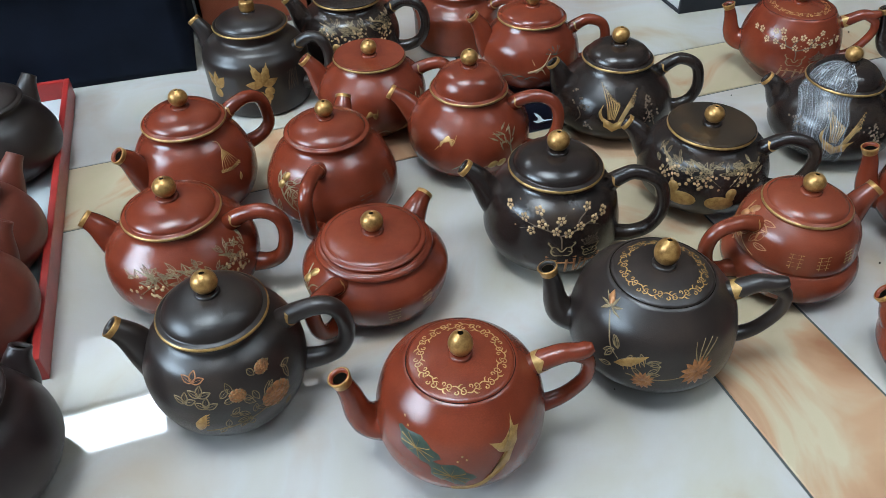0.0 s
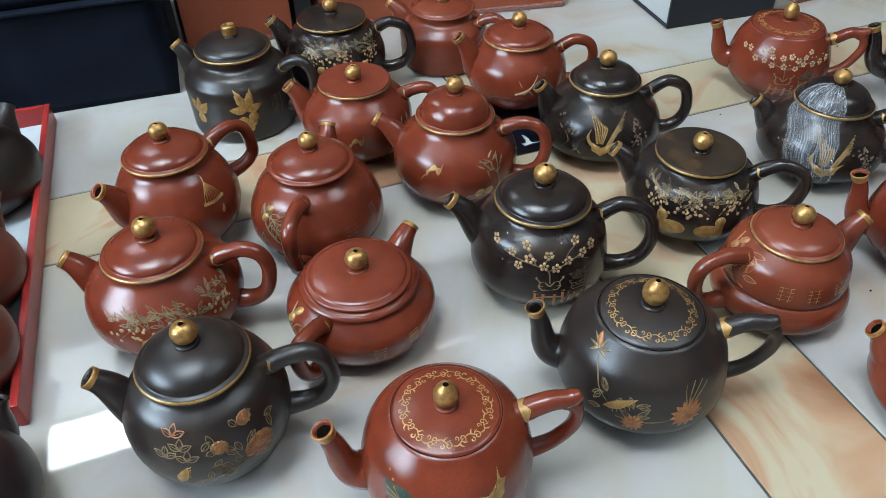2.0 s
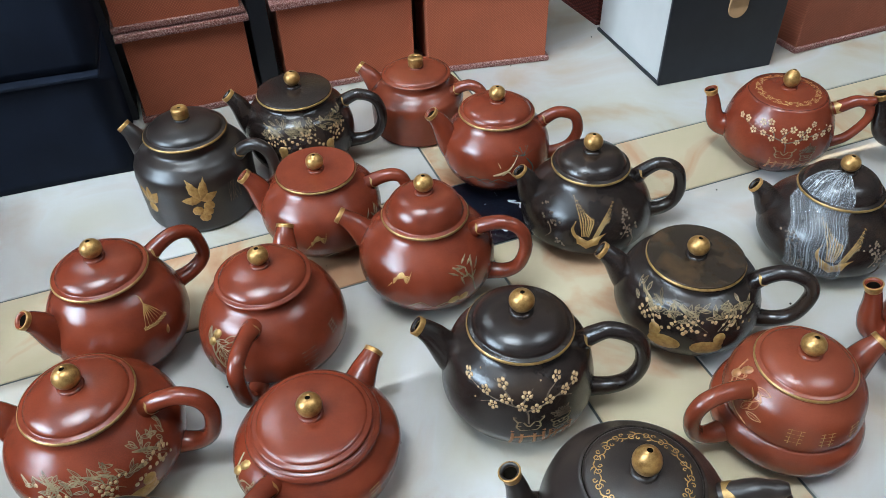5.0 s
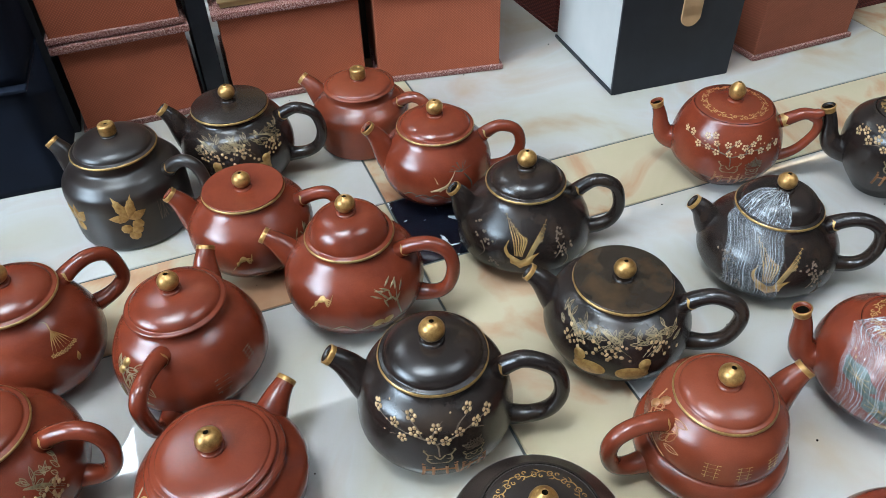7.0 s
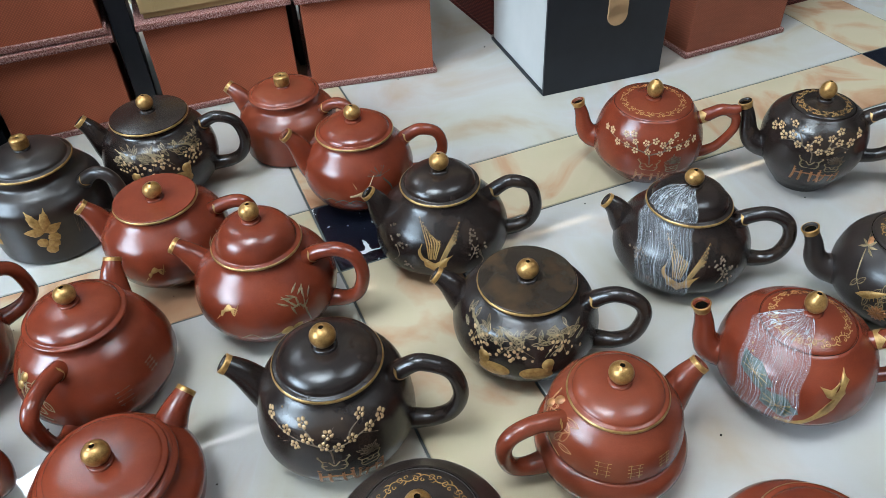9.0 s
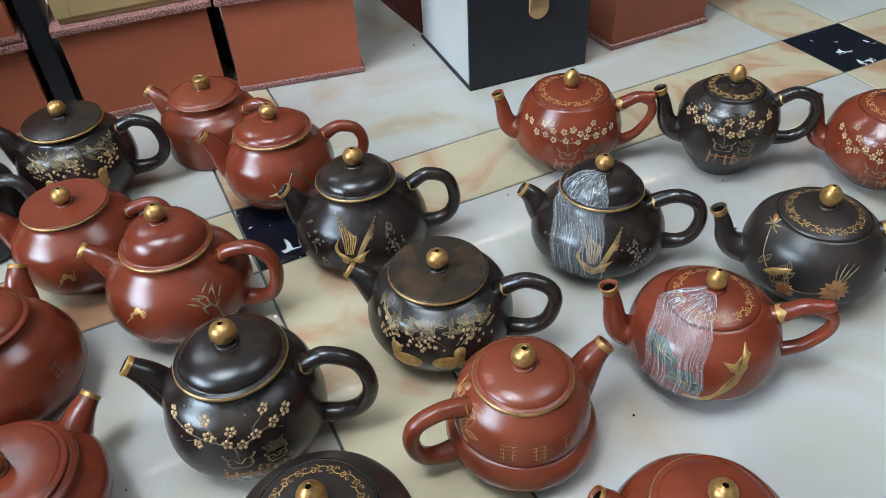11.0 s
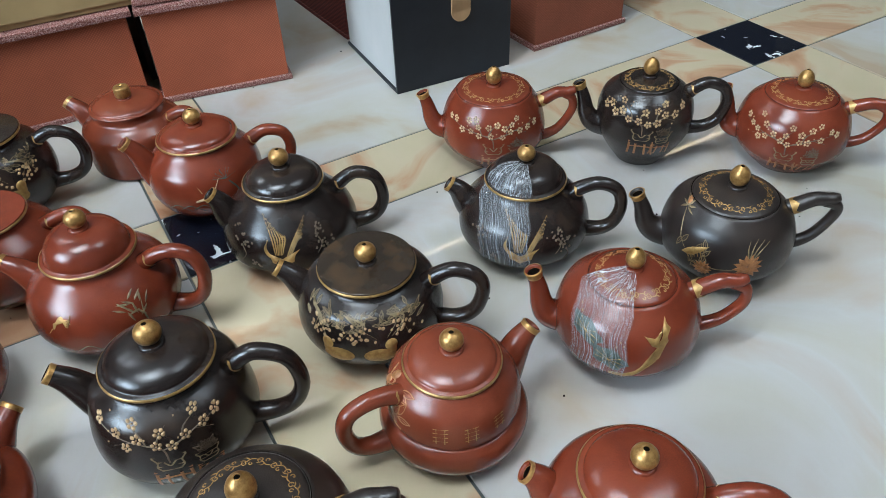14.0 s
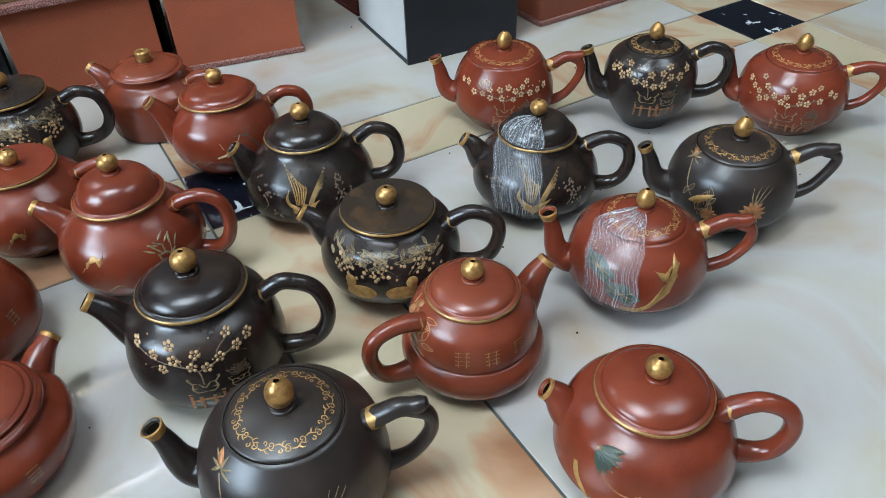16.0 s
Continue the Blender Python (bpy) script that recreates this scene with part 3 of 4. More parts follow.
def faint_landscape(pot, skin, az, z, rng):
    put = skin.plane(az, z, 1.25)
    g, o = bmesh.new(), bmesh.new()
    knot = skin.plane(az - 0.55, z + 0.004, 1.25)
    for i in range(4):
        stroke(g, knot, [(-0.005, 0.001 * i - 0.004), (0.0, 0.004 - i * 0.001), (0.004, 0.0015 * i - 0.002), (0.006, 0.006 - 0.002 * i)], 0.0015, 0.0006)
    stroke(g, knot, [(-0.006, -0.004), (-0.009, -0.008)], 0.001)
    for k in range(3):
        stroke(o, put, [(-0.02 + 0.018 * k, -0.018), (-0.012 + 0.018 * k, -0.013 - 0.002 * k), (-0.005 + 0.018 * k, -0.018)], 0.0009)
    right = skin.plane(az + 0.45, z + 0.002, 1.25)
    for i in range(14):
        blob(o, right, leaf_shape(rng.uniform(-0.008, 0.008), rng.uniform(-0.004, 0.008), rng.uniform(0, 6.3), 0.008, 0.0015), 0.0004)
    stroke(o, right, [(0.006, -0.016), (0.004, -0.004), (0.007, 0.008)], 0.0011)
    part("gilt_knot", g, GOLD_PAINT, pot)
    g = bmesh.new()
    low = skin.plane(az + 0.3, z - 0.018, 1.25)
    for u in (-0.004, 0.003):
        blob(g, low, disc(u, 0, 0.0042, 8, 0.7, 0.5), 0.0007)
    part("gilt_fruit", g, GOLD_PAINT, pot)
    part("carved_landscape", o, OLIVE, pot)


def open_sprig(pot, skin, az, z, rng):
    """Pine tuft and a slim gold shape."""
    put = skin.plane(az + 0.35, z, 1.2)
    g, o = bmesh.new(), bmesh.new()
    for i in range(18):
        a = rng.uniform(0.2, 3.0)
        stroke(o, put, [(0.004, 0.008), (0.004 + 0.01 * math.cos(a), 0.008 + 0.008 * math.sin(a))], 0.0009, 0.0006)
    stroke(g, put, [(-0.022, -0.006), (-0.015, -0.004), (-0.008, 0.0), (-0.001, 0.01)], 0.0022, 0.0008)
    stroke(g, put, [(-0.015, -0.006), (-0.01, -0.003), (-0.006, -0.008)], 0.0016, 0.0006)
    stroke(g, put, [(-0.016, 0.001), (-0.018, 0.006)], 0.001)
    stroke(o, put, [(0.006, 0.006), (0.012, -0.004), (0.012, -0.016)], 0.0014)
    left = skin.plane(az - 0.4, z - 0.014, 1.2)
    for k in range(3):
        stroke(o, left, [(-0.012 + 0.01 * k, -0.002), (-0.004 + 0.01 * k, 0.002), (0.006 + 0.01 * k, -0.004)], 0.0008)
    part("gilt_sprig", g, CREAM, pot)
    part("pine_tuft", o, GREEN, pot)


def lily(pot, skin, az, z, rng):
    put = skin.plane(az, z, 1.15)
    l, g, o = bmesh.new(), bmesh.new(), bmesh.new()
    fan = skin.plane(az - 0.3, z + 0.008, 1.15)
    for i in range(6):
        a = -0.5 + 0.28 * i
        blob(l, fan, leaf_shape(-0.007, 0.004, a - 0.6, 0.015, 0.0048), 0.0006)
        stroke(g, fan, [(-0.007, 0.004), (-0.007 + 0.014 * math.cos(a - 0.6), 0.004 + 0.014 * math.sin(a - 0.6))], 0.0007, 0.0011)
    stroke(o, put, [(-0.013, 0.0), (-0.004, -0.006), (0.01, -0.007), (0.018, -0.012)], 0.0009)
    for a in (0.3, 0.9, 1.5, 2.1, 2.8):
        blob(o, put, leaf_shape(0.02, -0.02, a, 0.014, 0.007), 0.0007)
    tagged(part("leaf_vein", g, GOLD_PAINT, pot), kind="stuff")
    for u in (-0.03, 0.006):
        g = bmesh.new()
        stroke(g, put, [(u, -0.004), (u + 0.003, -0.012), (u + 0.01, -0.02), (u + 0.016, -0.026)], 0.0038, 0.0008)
        part("gilt_stem", g, GOLD_PAINT, pot)
    part("fan_leaf", l, GREEN, pot)
    part("lily", o, COPPER, pot)


def scroll_ring(parent, skin, s0, color=GOLD_PAINT, count=18, k=1.0):
    """A running vine with a curled tendril in each bend and small leaves beside it."""
    put, r0 = skin.ring(s0)
    bm = bmesh.new()
    step = 2 * math.pi * r0 / count
    for i in range(count):
        u, f = i * step, 1 if i % 2 else -1
        stroke(bm, put, [(u - step * 0.1, -f * 0.0016 * k), (u + step * 0.2, -f * 0.0019 * k), (u + step * 0.55, f * 0.0004 * k), (u + step * 0.9, f * 0.0016 * k)], 0.0008, 0.00022)
        for cu, side, size in ((0.62, f, 1.0), (0.2, f, 0.72)):
            curl = []
            for j in range(11):
                a = -1.2 + 0.56 * j
                r = (0.0021 - 0.00016 * j) * k * size
                curl.append((u + step * cu + r * math.cos(a), side * (0.0013 * k * (1 if size > 0.9 else 1.5) + r * math.sin(a))))
            stroke(bm, put, curl, 0.00065, 0.00022, False, 2)
        stroke(bm, put, [(u + step * 0.3, -f * 0.0014 * k), (u + step * 0.45, -f * 0.003 * k), (u + step * 0.62, -f * 0.0034 * k)], 0.0009, 0.00022)
        stroke(bm, put, [(u + step * 0.5, -f * 0.0002 * k), (u + step * 0.7, -f * 0.0014 * k), (u + step * 0.86, -f * 0.0012 * k)], 0.0007, 0.00022)
    return part("gilt_scroll", bm, color, parent, "fine gold scrollwork ring")


# ---- teapots ----


def teapot(x, y, az, clay_mat, label, rb, rl, zl, zk, rk, tip, kind="pear", zm=0.42, rf=0.6, dome=2.4, knob="ball",
           handle="loop", line=True, picture=None, pic_z=0.5, turn=0.0, seed=1, hold=None, full=0.45, neck=0.95, trim=True, lid_mat=None):
    """One teapot; az: degrees of the spout; zm: height of the belly, as a share of the rim's; rf: foot; full: how far the shoulder
    swells; hold: height of the handle's upper root, reach and height of its top and of its outer bend, height of its lower root."""
    rng = random.Random(seed)
    pot = thing("teapot", pose(x, y, 0.0005), label, "teapot", "teapots on the tiled floor")
    a0 = radians(az)
    toward = math.atan2(0.05 - y, (0.09 if x < 0.2 else 0.2 if x < 0.5 else 0.3) - x) + turn
    zb = zm * zl
    foot = [(0.0, 0.0015), (rf * rb * 0.9, 0.0012), (rf * rb * 0.97, 0.0)]
    if kind == "globe":
        side = [(rf * rb, 0.0012), (rb * (0.5 + 0.36 * (rf + 0.2)), zb * 0.32), (rb * 0.965, zb * 0.68), (rb, zb), (rb * 0.975, zb + 0.3 * (zl - zb)), (rb * 0.88, zb + 0.66 * (zl - zb)), (rl + 0.0006, zl)]
    elif kind == "pear":
        side = [(rf * rb, 0.0015), (rb * 0.86, zb * 0.38), (rb * 0.975, zb * 0.72), (rb, zb), (rb * 0.97, zb + 0.28 * (zl - zb)), (rl + (rb - rl) * full, zb + 0.66 * (zl - zb)), (rl * neck, zl - 0.0055), (rl * neck, zl)]
    elif kind == "bell":
        up = zl - zb
        side = [(rf * rb, 0.0015), (rb * 0.84, zb * 0.36), (rb * 0.97, zb * 0.7), (rb, zb), (rb * 0.98, zb + 0.25 * up), (rl + (rb - rl) * 0.76, zb + 0.48 * up), (rl + (rb - rl) * 0.42, zb + 0.68 * up), (rl + (rb - rl) * 0.06, zb + 0.87 * up), (rl * 0.955, zl)]
    elif kind == "gourd":
        side = [(rf * rb, 0.0015), (rb * 0.93, zb * 0.35), (rb, zb * 0.7), (rb * 0.975, zb * 1.0), (rb * 0.9, zb * 1.2), (rb * 0.86, zb * 1.24), (rb * 0.885, zb * 1.32), (rb * 0.885, zb * 1.6), (rb * 0.82, zb + 0.72 * (zl - zb)), (rl * 0.98, zl)]
    elif kind == "drum":
        side = [(rf * rb, 0.001), (rb * 0.97, 0.003), (rb * 0.985, zl * 0.25), (rb * 0.995, zl * 0.5), (rb, zl * 0.6), (rb * 0.975, zl * 0.7), (rb * 0.9, zl * 0.77), (rb * 0.82, zl * 0.83), (rl * 0.99, zl * 0.89), (rl * 0.95, zl * 0.95), (rl * 0.95, zl)]
    else:  # flat
        side = [(rf * rb, 0.0015), (rb * 0.9, zb * 0.4), (rb, zb), (rb * 0.97, zb + 0.35 * (zl - zb)), (rl * 1.12, zb + 0.72 * (zl - zb)), (rl * 1.07, zl - 0.003), (rl * 1.06, zl - 0.001), (rl * 1.0, zl)]
    curve = [(p.x, p.y) for p in spline(side, 7)]
    profile = [*foot, *curve]
    inner = [(curve[-1][0] * 0.93, zl - 0.0005), (curve[-1][0] * 0.9, zl - 0.012)]
    part("body", revolve([*profile, *inner]), clay_mat, pot)
    skin = Skin(curve)
    if kind == "flat":
        part("collar_ring", revolve([(rl * 1.05, zl - 0.006), (rl * 1.12, zl - 0.0052), (rl * 1.135, zl - 0.0038), (rl * 1.12, zl - 0.0024), (rl * 1.06, zl - 0.0012)]), clay_mat, pot)

    # lid
    top = zk - rk * 0.92
    lid_profile = []
    if kind == "globe":
        for i in range(25):
            r = rl * (1 - i / 24)
            k = 1 - (r / rl) ** 2
            lid_profile.append((r, zl + (top - zl) * k))
        lid = part("lid", revolve([(rl - 0.0005, zl - 0.004), (rl - 0.0005, zl - 0.0004), *lid_profile[1:]]), clay_mat, pot)
        lid_skin = Skin(lid_profile)
        groove = bmesh.new()
        put, r0 = Skin([(rl + 0.002, zl - 0.0012), (rl, zl), *lid_profile[1:]]).ring(0.0023)
        stroke(groove, put, [(2 * math.pi * r0 * i / 48, 0) for i in range(49)], 0.0006, 0.0001, False, 2)
        part("lid_seam", groove, HOLE_SHADE_AND_BLACK, pot)
        if trim:
            scroll_ring(lid, lid_skin, lid_skin.s[-1] * 0.25, GOLD_PAINT if clay_mat is RED or knob == "egg" else OLIVE)
    else:
        edge = 0.003
        flat = dome >= 5
        r1 = rl * (0.985 if flat else 0.91)
        base = zl + edge
        for i in range(33):
            x = math.sin(math.pi / 2 * (1 - i / 32))
            k = (1 - x**2) if flat else max(1 - x**dome, 0) ** 0.62
            lid_profile.append((r1 * x, base + 0.0006 + (top - base - 0.0006) * k))
        rim = [(rl * 0.9, zl - 0.003), (rl * 0.9, zl + 0.0003), (rl - 0.001, zl + 0.0004), (rl + 0.0006, zl + 0.0013), (rl + 0.0005, zl + 0.0022), (rl - 0.0008, base), (r1 + 0.0009, base + 0.0001)]
        lid = part("lid", revolve([*rim, *lid_profile]), lid_mat or clay_mat, pot)
        lid_skin = Skin(lid_profile)
        if line:
            band = [(rl - 0.0004, zl + 0.0001), (rl + 0.0008, zl + 0.0006), (rl + 0.0011, zl + 0.0013), (rl + 0.0008, zl + 0.0021), (rl + 0.0001, zl + 0.0026)]
            part("gilt_rim", revolve(band), GILT_LINE, lid, "worn gold line round the lid")

    # knob
    sock = [(rk * 0.95, top - 0.0004), (rk * 0.98, top + 0.0007), (rk * 0.8, top + 0.0013), (rk * 0.5, top + 0.0016), (0, top + 0.0016)]
    part("knob_seat", revolve(sock, 24), clay_mat, lid)
    kp = []
    tall = {"ball": 0.92, "egg": 1.18, "button": 0.72}[knob]
    for i in range(15):
        a = math.pi * (i / 14) - math.pi / 2
        c, s = math.cos(a), math.sin(a)
        if knob == "button":
            c, s = math.copysign(abs(c) ** 0.3, c), math.copysign(abs(s) ** 0.42, s)
        if knob == "egg":
            c *= 1 - 0.09 * s
        kp.append((max(rk * c, 0.0019 if i > 7 else 0.0), top + 0.001 + rk * tall + rk * tall * s))
    kp.append((0.0016, kp[-1][1] - 0.003))
    part("knob", revolve(kp, 28), GOLD if trim else clay_mat, lid, "antique gold knob with a vent hole" if trim else "")
    # black disc just inside the vent, standing for the shade in it
    part("vent_shade", revolve([(0.0017, kp[-1][1] + 0.0024), (0, kp[-1][1] + 0.0022)], 14), HOLE_SHADE_AND_BLACK, lid)

    # spout
    tr, tz = tip
    turned = Matrix.Rotation(a0, 4, "Z")
    r_mid = float(np.interp(zl * 0.45, skin.z, skin.r))
    if kind == "globe":
        gap = tr - r_mid
        path = spline([Vector((r_mid * 0.68, 0, zl * 0.42)), Vector((r_mid + 0.1 * gap, 0, zl * 0.44)), Vector((r_mid + 0.52 * gap, 0, zl * 0.44 + 0.22 * (tz - zl * 0.44))),
                       Vector((r_mid + 0.74 * gap, 0, zl * 0.44 + 0.64 * (tz - zl * 0.44))), Vector((tr, 0, tz))], 8)
        rad0, rad1 = (0.015, 0.0054) if trim else (0.018, 0.0068)
    else:
        r_out = r_mid * 0.84
        z_out = min(zl * 0.57, tz - 0.014)
        path = spline([Vector((r_mid * 0.62, 0, z_out - 0.009)), Vector((r_out, 0, z_out)), Vector((r_out + (tr - r_out) * 0.55, 0, z_out + (tz - z_out) * 0.66)), Vector((tr + 0.001, 0, tz))], 8)
        rad0, rad1 = (0.0195, 0.0066) if trim else (0.018, 0.0068)
    n = len(path)
    radii = [rad1 + (rad0 - rad1) * (1 - i / (n - 1)) ** 1.45 for i in range(n)]
    radii[-4:] = [rad1 * 1.02, rad1 * 1.06, rad1 * 1.13, rad1 * 1.24] if kind == "globe" else [radii[-4], radii[-3], rad1 * 1.02, rad1 * 1.03]
    bm = tube(path, radii, 20, hollow=0.012)
    bm.transform(turned)
    spout = part("spout", bm, clay_mat, pot)
    # black disc in the spout's mouth paints the shade of its inside
    end, way = path[-1], (path[-1] - path[-2]).normalized()
    bm = bmesh.new()
    bmesh.ops.create_circle(bm, cap_ends=True, segments=18, radius=radii[-1] * 0.66, matrix=Matrix.Translation(end - way * 0.0022) @ way.to_track_quat("Z", "Y").to_matrix().to_4x4())
    bm.transform(turned)
    part("bore_shade", bm, HOLE_SHADE_AND_BLACK, spout)
    if trim:
        k = n - (4 if kind == "globe" else 3)
        bm = tube(path, [r + 0.00035 for r in radii], 20, hollow=0.002, caps=False, start=k)
        bm.transform(turned)
        part("spout_tip", bm, GOLD, spout, "gilded spout lip")

    # handle, opposite the spout
    back = Matrix.Rotation(a0 + math.pi, 4, "Z")
    za, rt, zt, ro, zo, zlow = hold or (zl * 0.76, rb + 0.012, zl * 0.93, rb + 0.027, zl * 0.62, zl * 0.28)
    r_top = float(np.interp(za, skin.z, skin.r))
    r_low = float(np.interp(zlow, skin.z, skin.r))

    def at(r, z):
        return Vector((r, 0, z))

    if handle == "beak":
        bar = spline([at(r_top - 0.006, za - 0.004), at(r_top + 0.005, za + 0.0015), at(r_top + 0.5 * (rt - r_top), za + 0.8 * (zt - za)), at(rt - 0.007, zt - 0.0015), at(rt + 0.0015, zt + 0.0012)], 6)
        bm = tube(bar, [0.0068 - 0.0022 * (i / (len(bar) - 1)) - 0.0016 * max(0, i - len(bar) + 4) / 3 for i in range(len(bar))], 14, squash=1.12)
        loop = spline([at(rt - 0.009, zt - 0.003), at(ro - 0.0005, zt - 0.3 * (zt - zo) - 0.002), at(ro, zo), at(r_low + 0.62 * (ro - r_low), zlow + 0.36 * (zo - zlow)), at(r_low + 0.2 * (ro - r_low), zlow + 0.06 * (zo - zlow)), at(r_low - 0.006, zlow - 0.001)], 6)
        other = tube(loop, [0.0048 - 0.0006 * math.sin(math.pi * i / (len(loop) - 1)) + 0.0012 * (i / (len(loop) - 1)) ** 3 for i in range(len(loop))], 14, squash=1.15)
        me = bpy.data.meshes.new("loop")
        other.to_mesh(me)
        other.free()
        bm.from_mesh(me)
    else:
        loop = spline([at(r_top - 0.007, za - 0.003), at(r_top + 0.3 * (rt - r_top), za + 0.62 * (zt - za)), at(rt, zt), at(rt + 0.74 * (ro - rt), zt - 0.27 * (zt - zo)), at(ro, zo),
                       at(r_low + 0.83 * (ro - r_low), zlow + 0.37 * (zo - zlow)), at(r_low + 0.42 * (ro - r_low), zlow + 0.06 * (zo - zlow)), at(r_low - 0.006, zlow)], 6)
        m = len(loop) - 1
        bm = tube(loop, [0.0064 - 0.0009 * math.sin(math.pi * i / m) + 0.0022 * abs(2 * i / m - 1) ** 7 for i in range(m + 1)], 16, squash=1.08)
    bm.transform(back)
    grip = part("handle", bm, clay_mat, pot)
    if trim:
        bm = bmesh.new()
        p0, p1 = (bar[4], bar[7]) if handle == "beak" else (loop[3], loop[5])
        wide = 0.0074 if handle == "beak" else 0.0073
        ahead = (p1 - p0).normalized()
        up = ahead.cross(Vector((0, 1, 0))).normalized()
        rings = []
        for q, shift in ((0.0, 0.0), (0.4, 0.0), (1.0, 0.62)):
            ring = []
            for i in range(16):
                f = q - (shift if i % 4 == 0 else shift * 0.5 if i % 2 else 0)
                a = 2 * math.pi * i / 16
                c = p0 + (p1 - p0) * f
                ring.append(bm.verts.new(c + Vector((0, 1, 0)) * (wide * math.cos(a)) + up * (wide * 0.9 * math.sin(a))))
            rings.append(ring)
        for a, c in zip(rings, rings[1:]):
            for i in range(16):
                bm.faces.new((a[i], a[(i + 1) % 16], c[(i + 1) % 16], c[i]))
        bm.transform(back)
        part("gilt_mount", bm, GOLD_PAINT, grip, "gold leaf at the handle's root")
    if picture:
        picture(pot, skin, toward, zl * pic_z, rng)
    return pot, skin, lid_skin, toward


def film_wrap(pot, skin, lid_skin, az, lo, hi, seed, label):
    """Crumpled cling film drawn over the lid and down one side."""
    rng = random.Random(seed)
    pts = [(r, z) for r, z in zip(skin.r, skin.z) if z > 0.004] + [(r, z) for r, z in zip(lid_skin.r, lid_skin.z)]
    sk = Skin(pts)
    nu, nv, rows = 70, 60, []
    phase = [rng.uniform(0, 6.28) for _ in range(6)]
    for j in range(nv):
        s = 0.004 + (sk.s[-1] - 0.008) * j / (nv - 1)
        row = []
        for i in range(nu):
            f = i / (nu - 1)
            ragged = 0.03 * math.sin(5 * j / nv + phase[0]) + 0.02 * math.sin(23 * j / nv + phase[1])
            u = lo + 0.05 * ragged + (hi - lo) * f
            a = az + math.asin(max(-0.97, min(0.97, u / max(float(np.interp(s, sk.s, sk.r)), float(lid_skin.r[0])))))
            h = 0.0009 + 0.0005 * math.sin(70 * f + phase[2] + 0.4 * math.sin(j * 0.12)) + 0.0004 * math.sin(121 * f + phase[3] + j * 0.02)
            h += 0.0012 * noise.noise((f * 9, j * 0.06, seed))
            row.append((sk.at(a, s, max(h, 0.0003)), f, j / nv))
        rows.append(row)
    film = thing("plastic_film", pot.matrix_basis.copy(), label, "plastic wrap")
    seam = int(nv * 0.68)
    for name, span in (("hanging_sheet", range(seam)), ("top_sheet", range(seam, nv - 1))):
        bm = bmesh.new()
        uvl = bm.loops.layers.uv.new("UVMap")
        verts = {}
        for j in span:
            for i in range(nu - 1):
                quad = [(j, i), (j, i + 1), (j + 1, i + 1), (j + 1, i)]
                for k in quad:
                    if k not in verts:
                        verts[k] = bm.verts.new(rows[k[0]][k[1]][0])
                face = bm.faces.new([verts[k] for k in quad])
                for loop, k in zip(face.loops, quad):
                    loop[uvl].uv = rows[k[0]][k[1]][1:]
        part(name, bm, FILM, film)
    return film


# ---- room ----
X0, X1, Y0, Y1, TOP = -2.52, 5.4, -2.293, 3.467, 2.7


# unseen walls added round the room, dark grey to limit fill and reflections
def wall(name, x0, x1, y0, y1, z0, z1):
    tagged(part(name, bevel_box(x0, x1, y0, y1, z0, z1, 0), WALL_PAINT, None, smooth=False), "plain dark grey wall, unseen, added to close the room", "wall", kind="structure")


wall("wall_north", X0, X1, Y1, Y1 + 0.15, 0, TOP)
wall("wall_south", X0, X1, Y0 - 0.15, Y0, 0, TOP)
wall("wall_east", X1, X1 + 0.15, Y0 - 0.15, Y1 + 0.15, 0, TOP)
WIN_Y0, WIN_Y1, WIN_Z0, WIN_Z1 = -0.6, 1.0, 1.0, 2.3
wall("wall_west_lower", X0 - 0.15, X0, Y0 - 0.15, Y1 + 0.15, 0, WIN_Z0)
wall("wall_west_upper", X0 - 0.15, X0, Y0 - 0.15, Y1 + 0.15, WIN_Z1, TOP)
wall("wall_west_front", X0 - 0.15, X0, Y0 - 0.15, WIN_Y0, WIN_Z0, WIN_Z1)
wall("wall_west_back", X0 - 0.15, X0, WIN_Y1, Y1 + 0.15, WIN_Z0, WIN_Z1)
tagged(part("ceiling", bevel_box(X0 - 0.15, X1 + 0.15, Y0 - 0.15, Y1 + 0.15, TOP, TOP + 0.12, 0), CEILING_PAINT, None, smooth=False), "plain white painted ceiling", "ceiling", kind="structure")

day = bpy.data.lights.new("window_daylight", "AREA")
day.shape, day.size, day.size_y = "RECTANGLE", WIN_Y1 - WIN_Y0, WIN_Z1 - WIN_Z0
day.energy, day.color = WINDOW_POWER, (0.63, 0.82, 1.0)
day_ob = new("window_daylight", day)
day_ob.matrix_basis = look((X0 - 0.1, (WIN_Y0 + WIN_Y1) / 2, (WIN_Z0 + WIN_Z1) / 2), (0.4, (WIN_Y0 + WIN_Y1) / 2, 1.2))


def ceiling_panel(x0, x1, y0, y1, z, glowing):
    lamp = thing("lamp_and_fill_panel", pose((x0 + x1) / 2, (y0 + y1) / 2, z), "flat glowing ceiling panel, one of a lamp and three added fill lights", "ceiling light", "ceiling panel lamps")
    w, d = (x1 - x0) / 2, (y1 - y0) / 2
    part("frame", bevel_box(-w - 0.02, w + 0.02, -d - 0.02, d + 0.02, 0.0, TOP - z, 0.004), WALL_PAINT, lamp, smooth=False)
    part("diffuser", bevel_box(-w, w, -d, d, -0.006, 0.0005, 0.002), glowing, lamp, smooth=False)
    return lamp


# all panels but the first are unseen fill lights, added to brighten the pots
for *row, power in PANELS:
    ceiling_panel(*row, 2.6, PANEL_GLOW[power])

tube_lamp = thing("tube_light", pose(0.5, 2.5, 2.62), "long thin white tube lamp under the ceiling, switched on", "ceiling light")
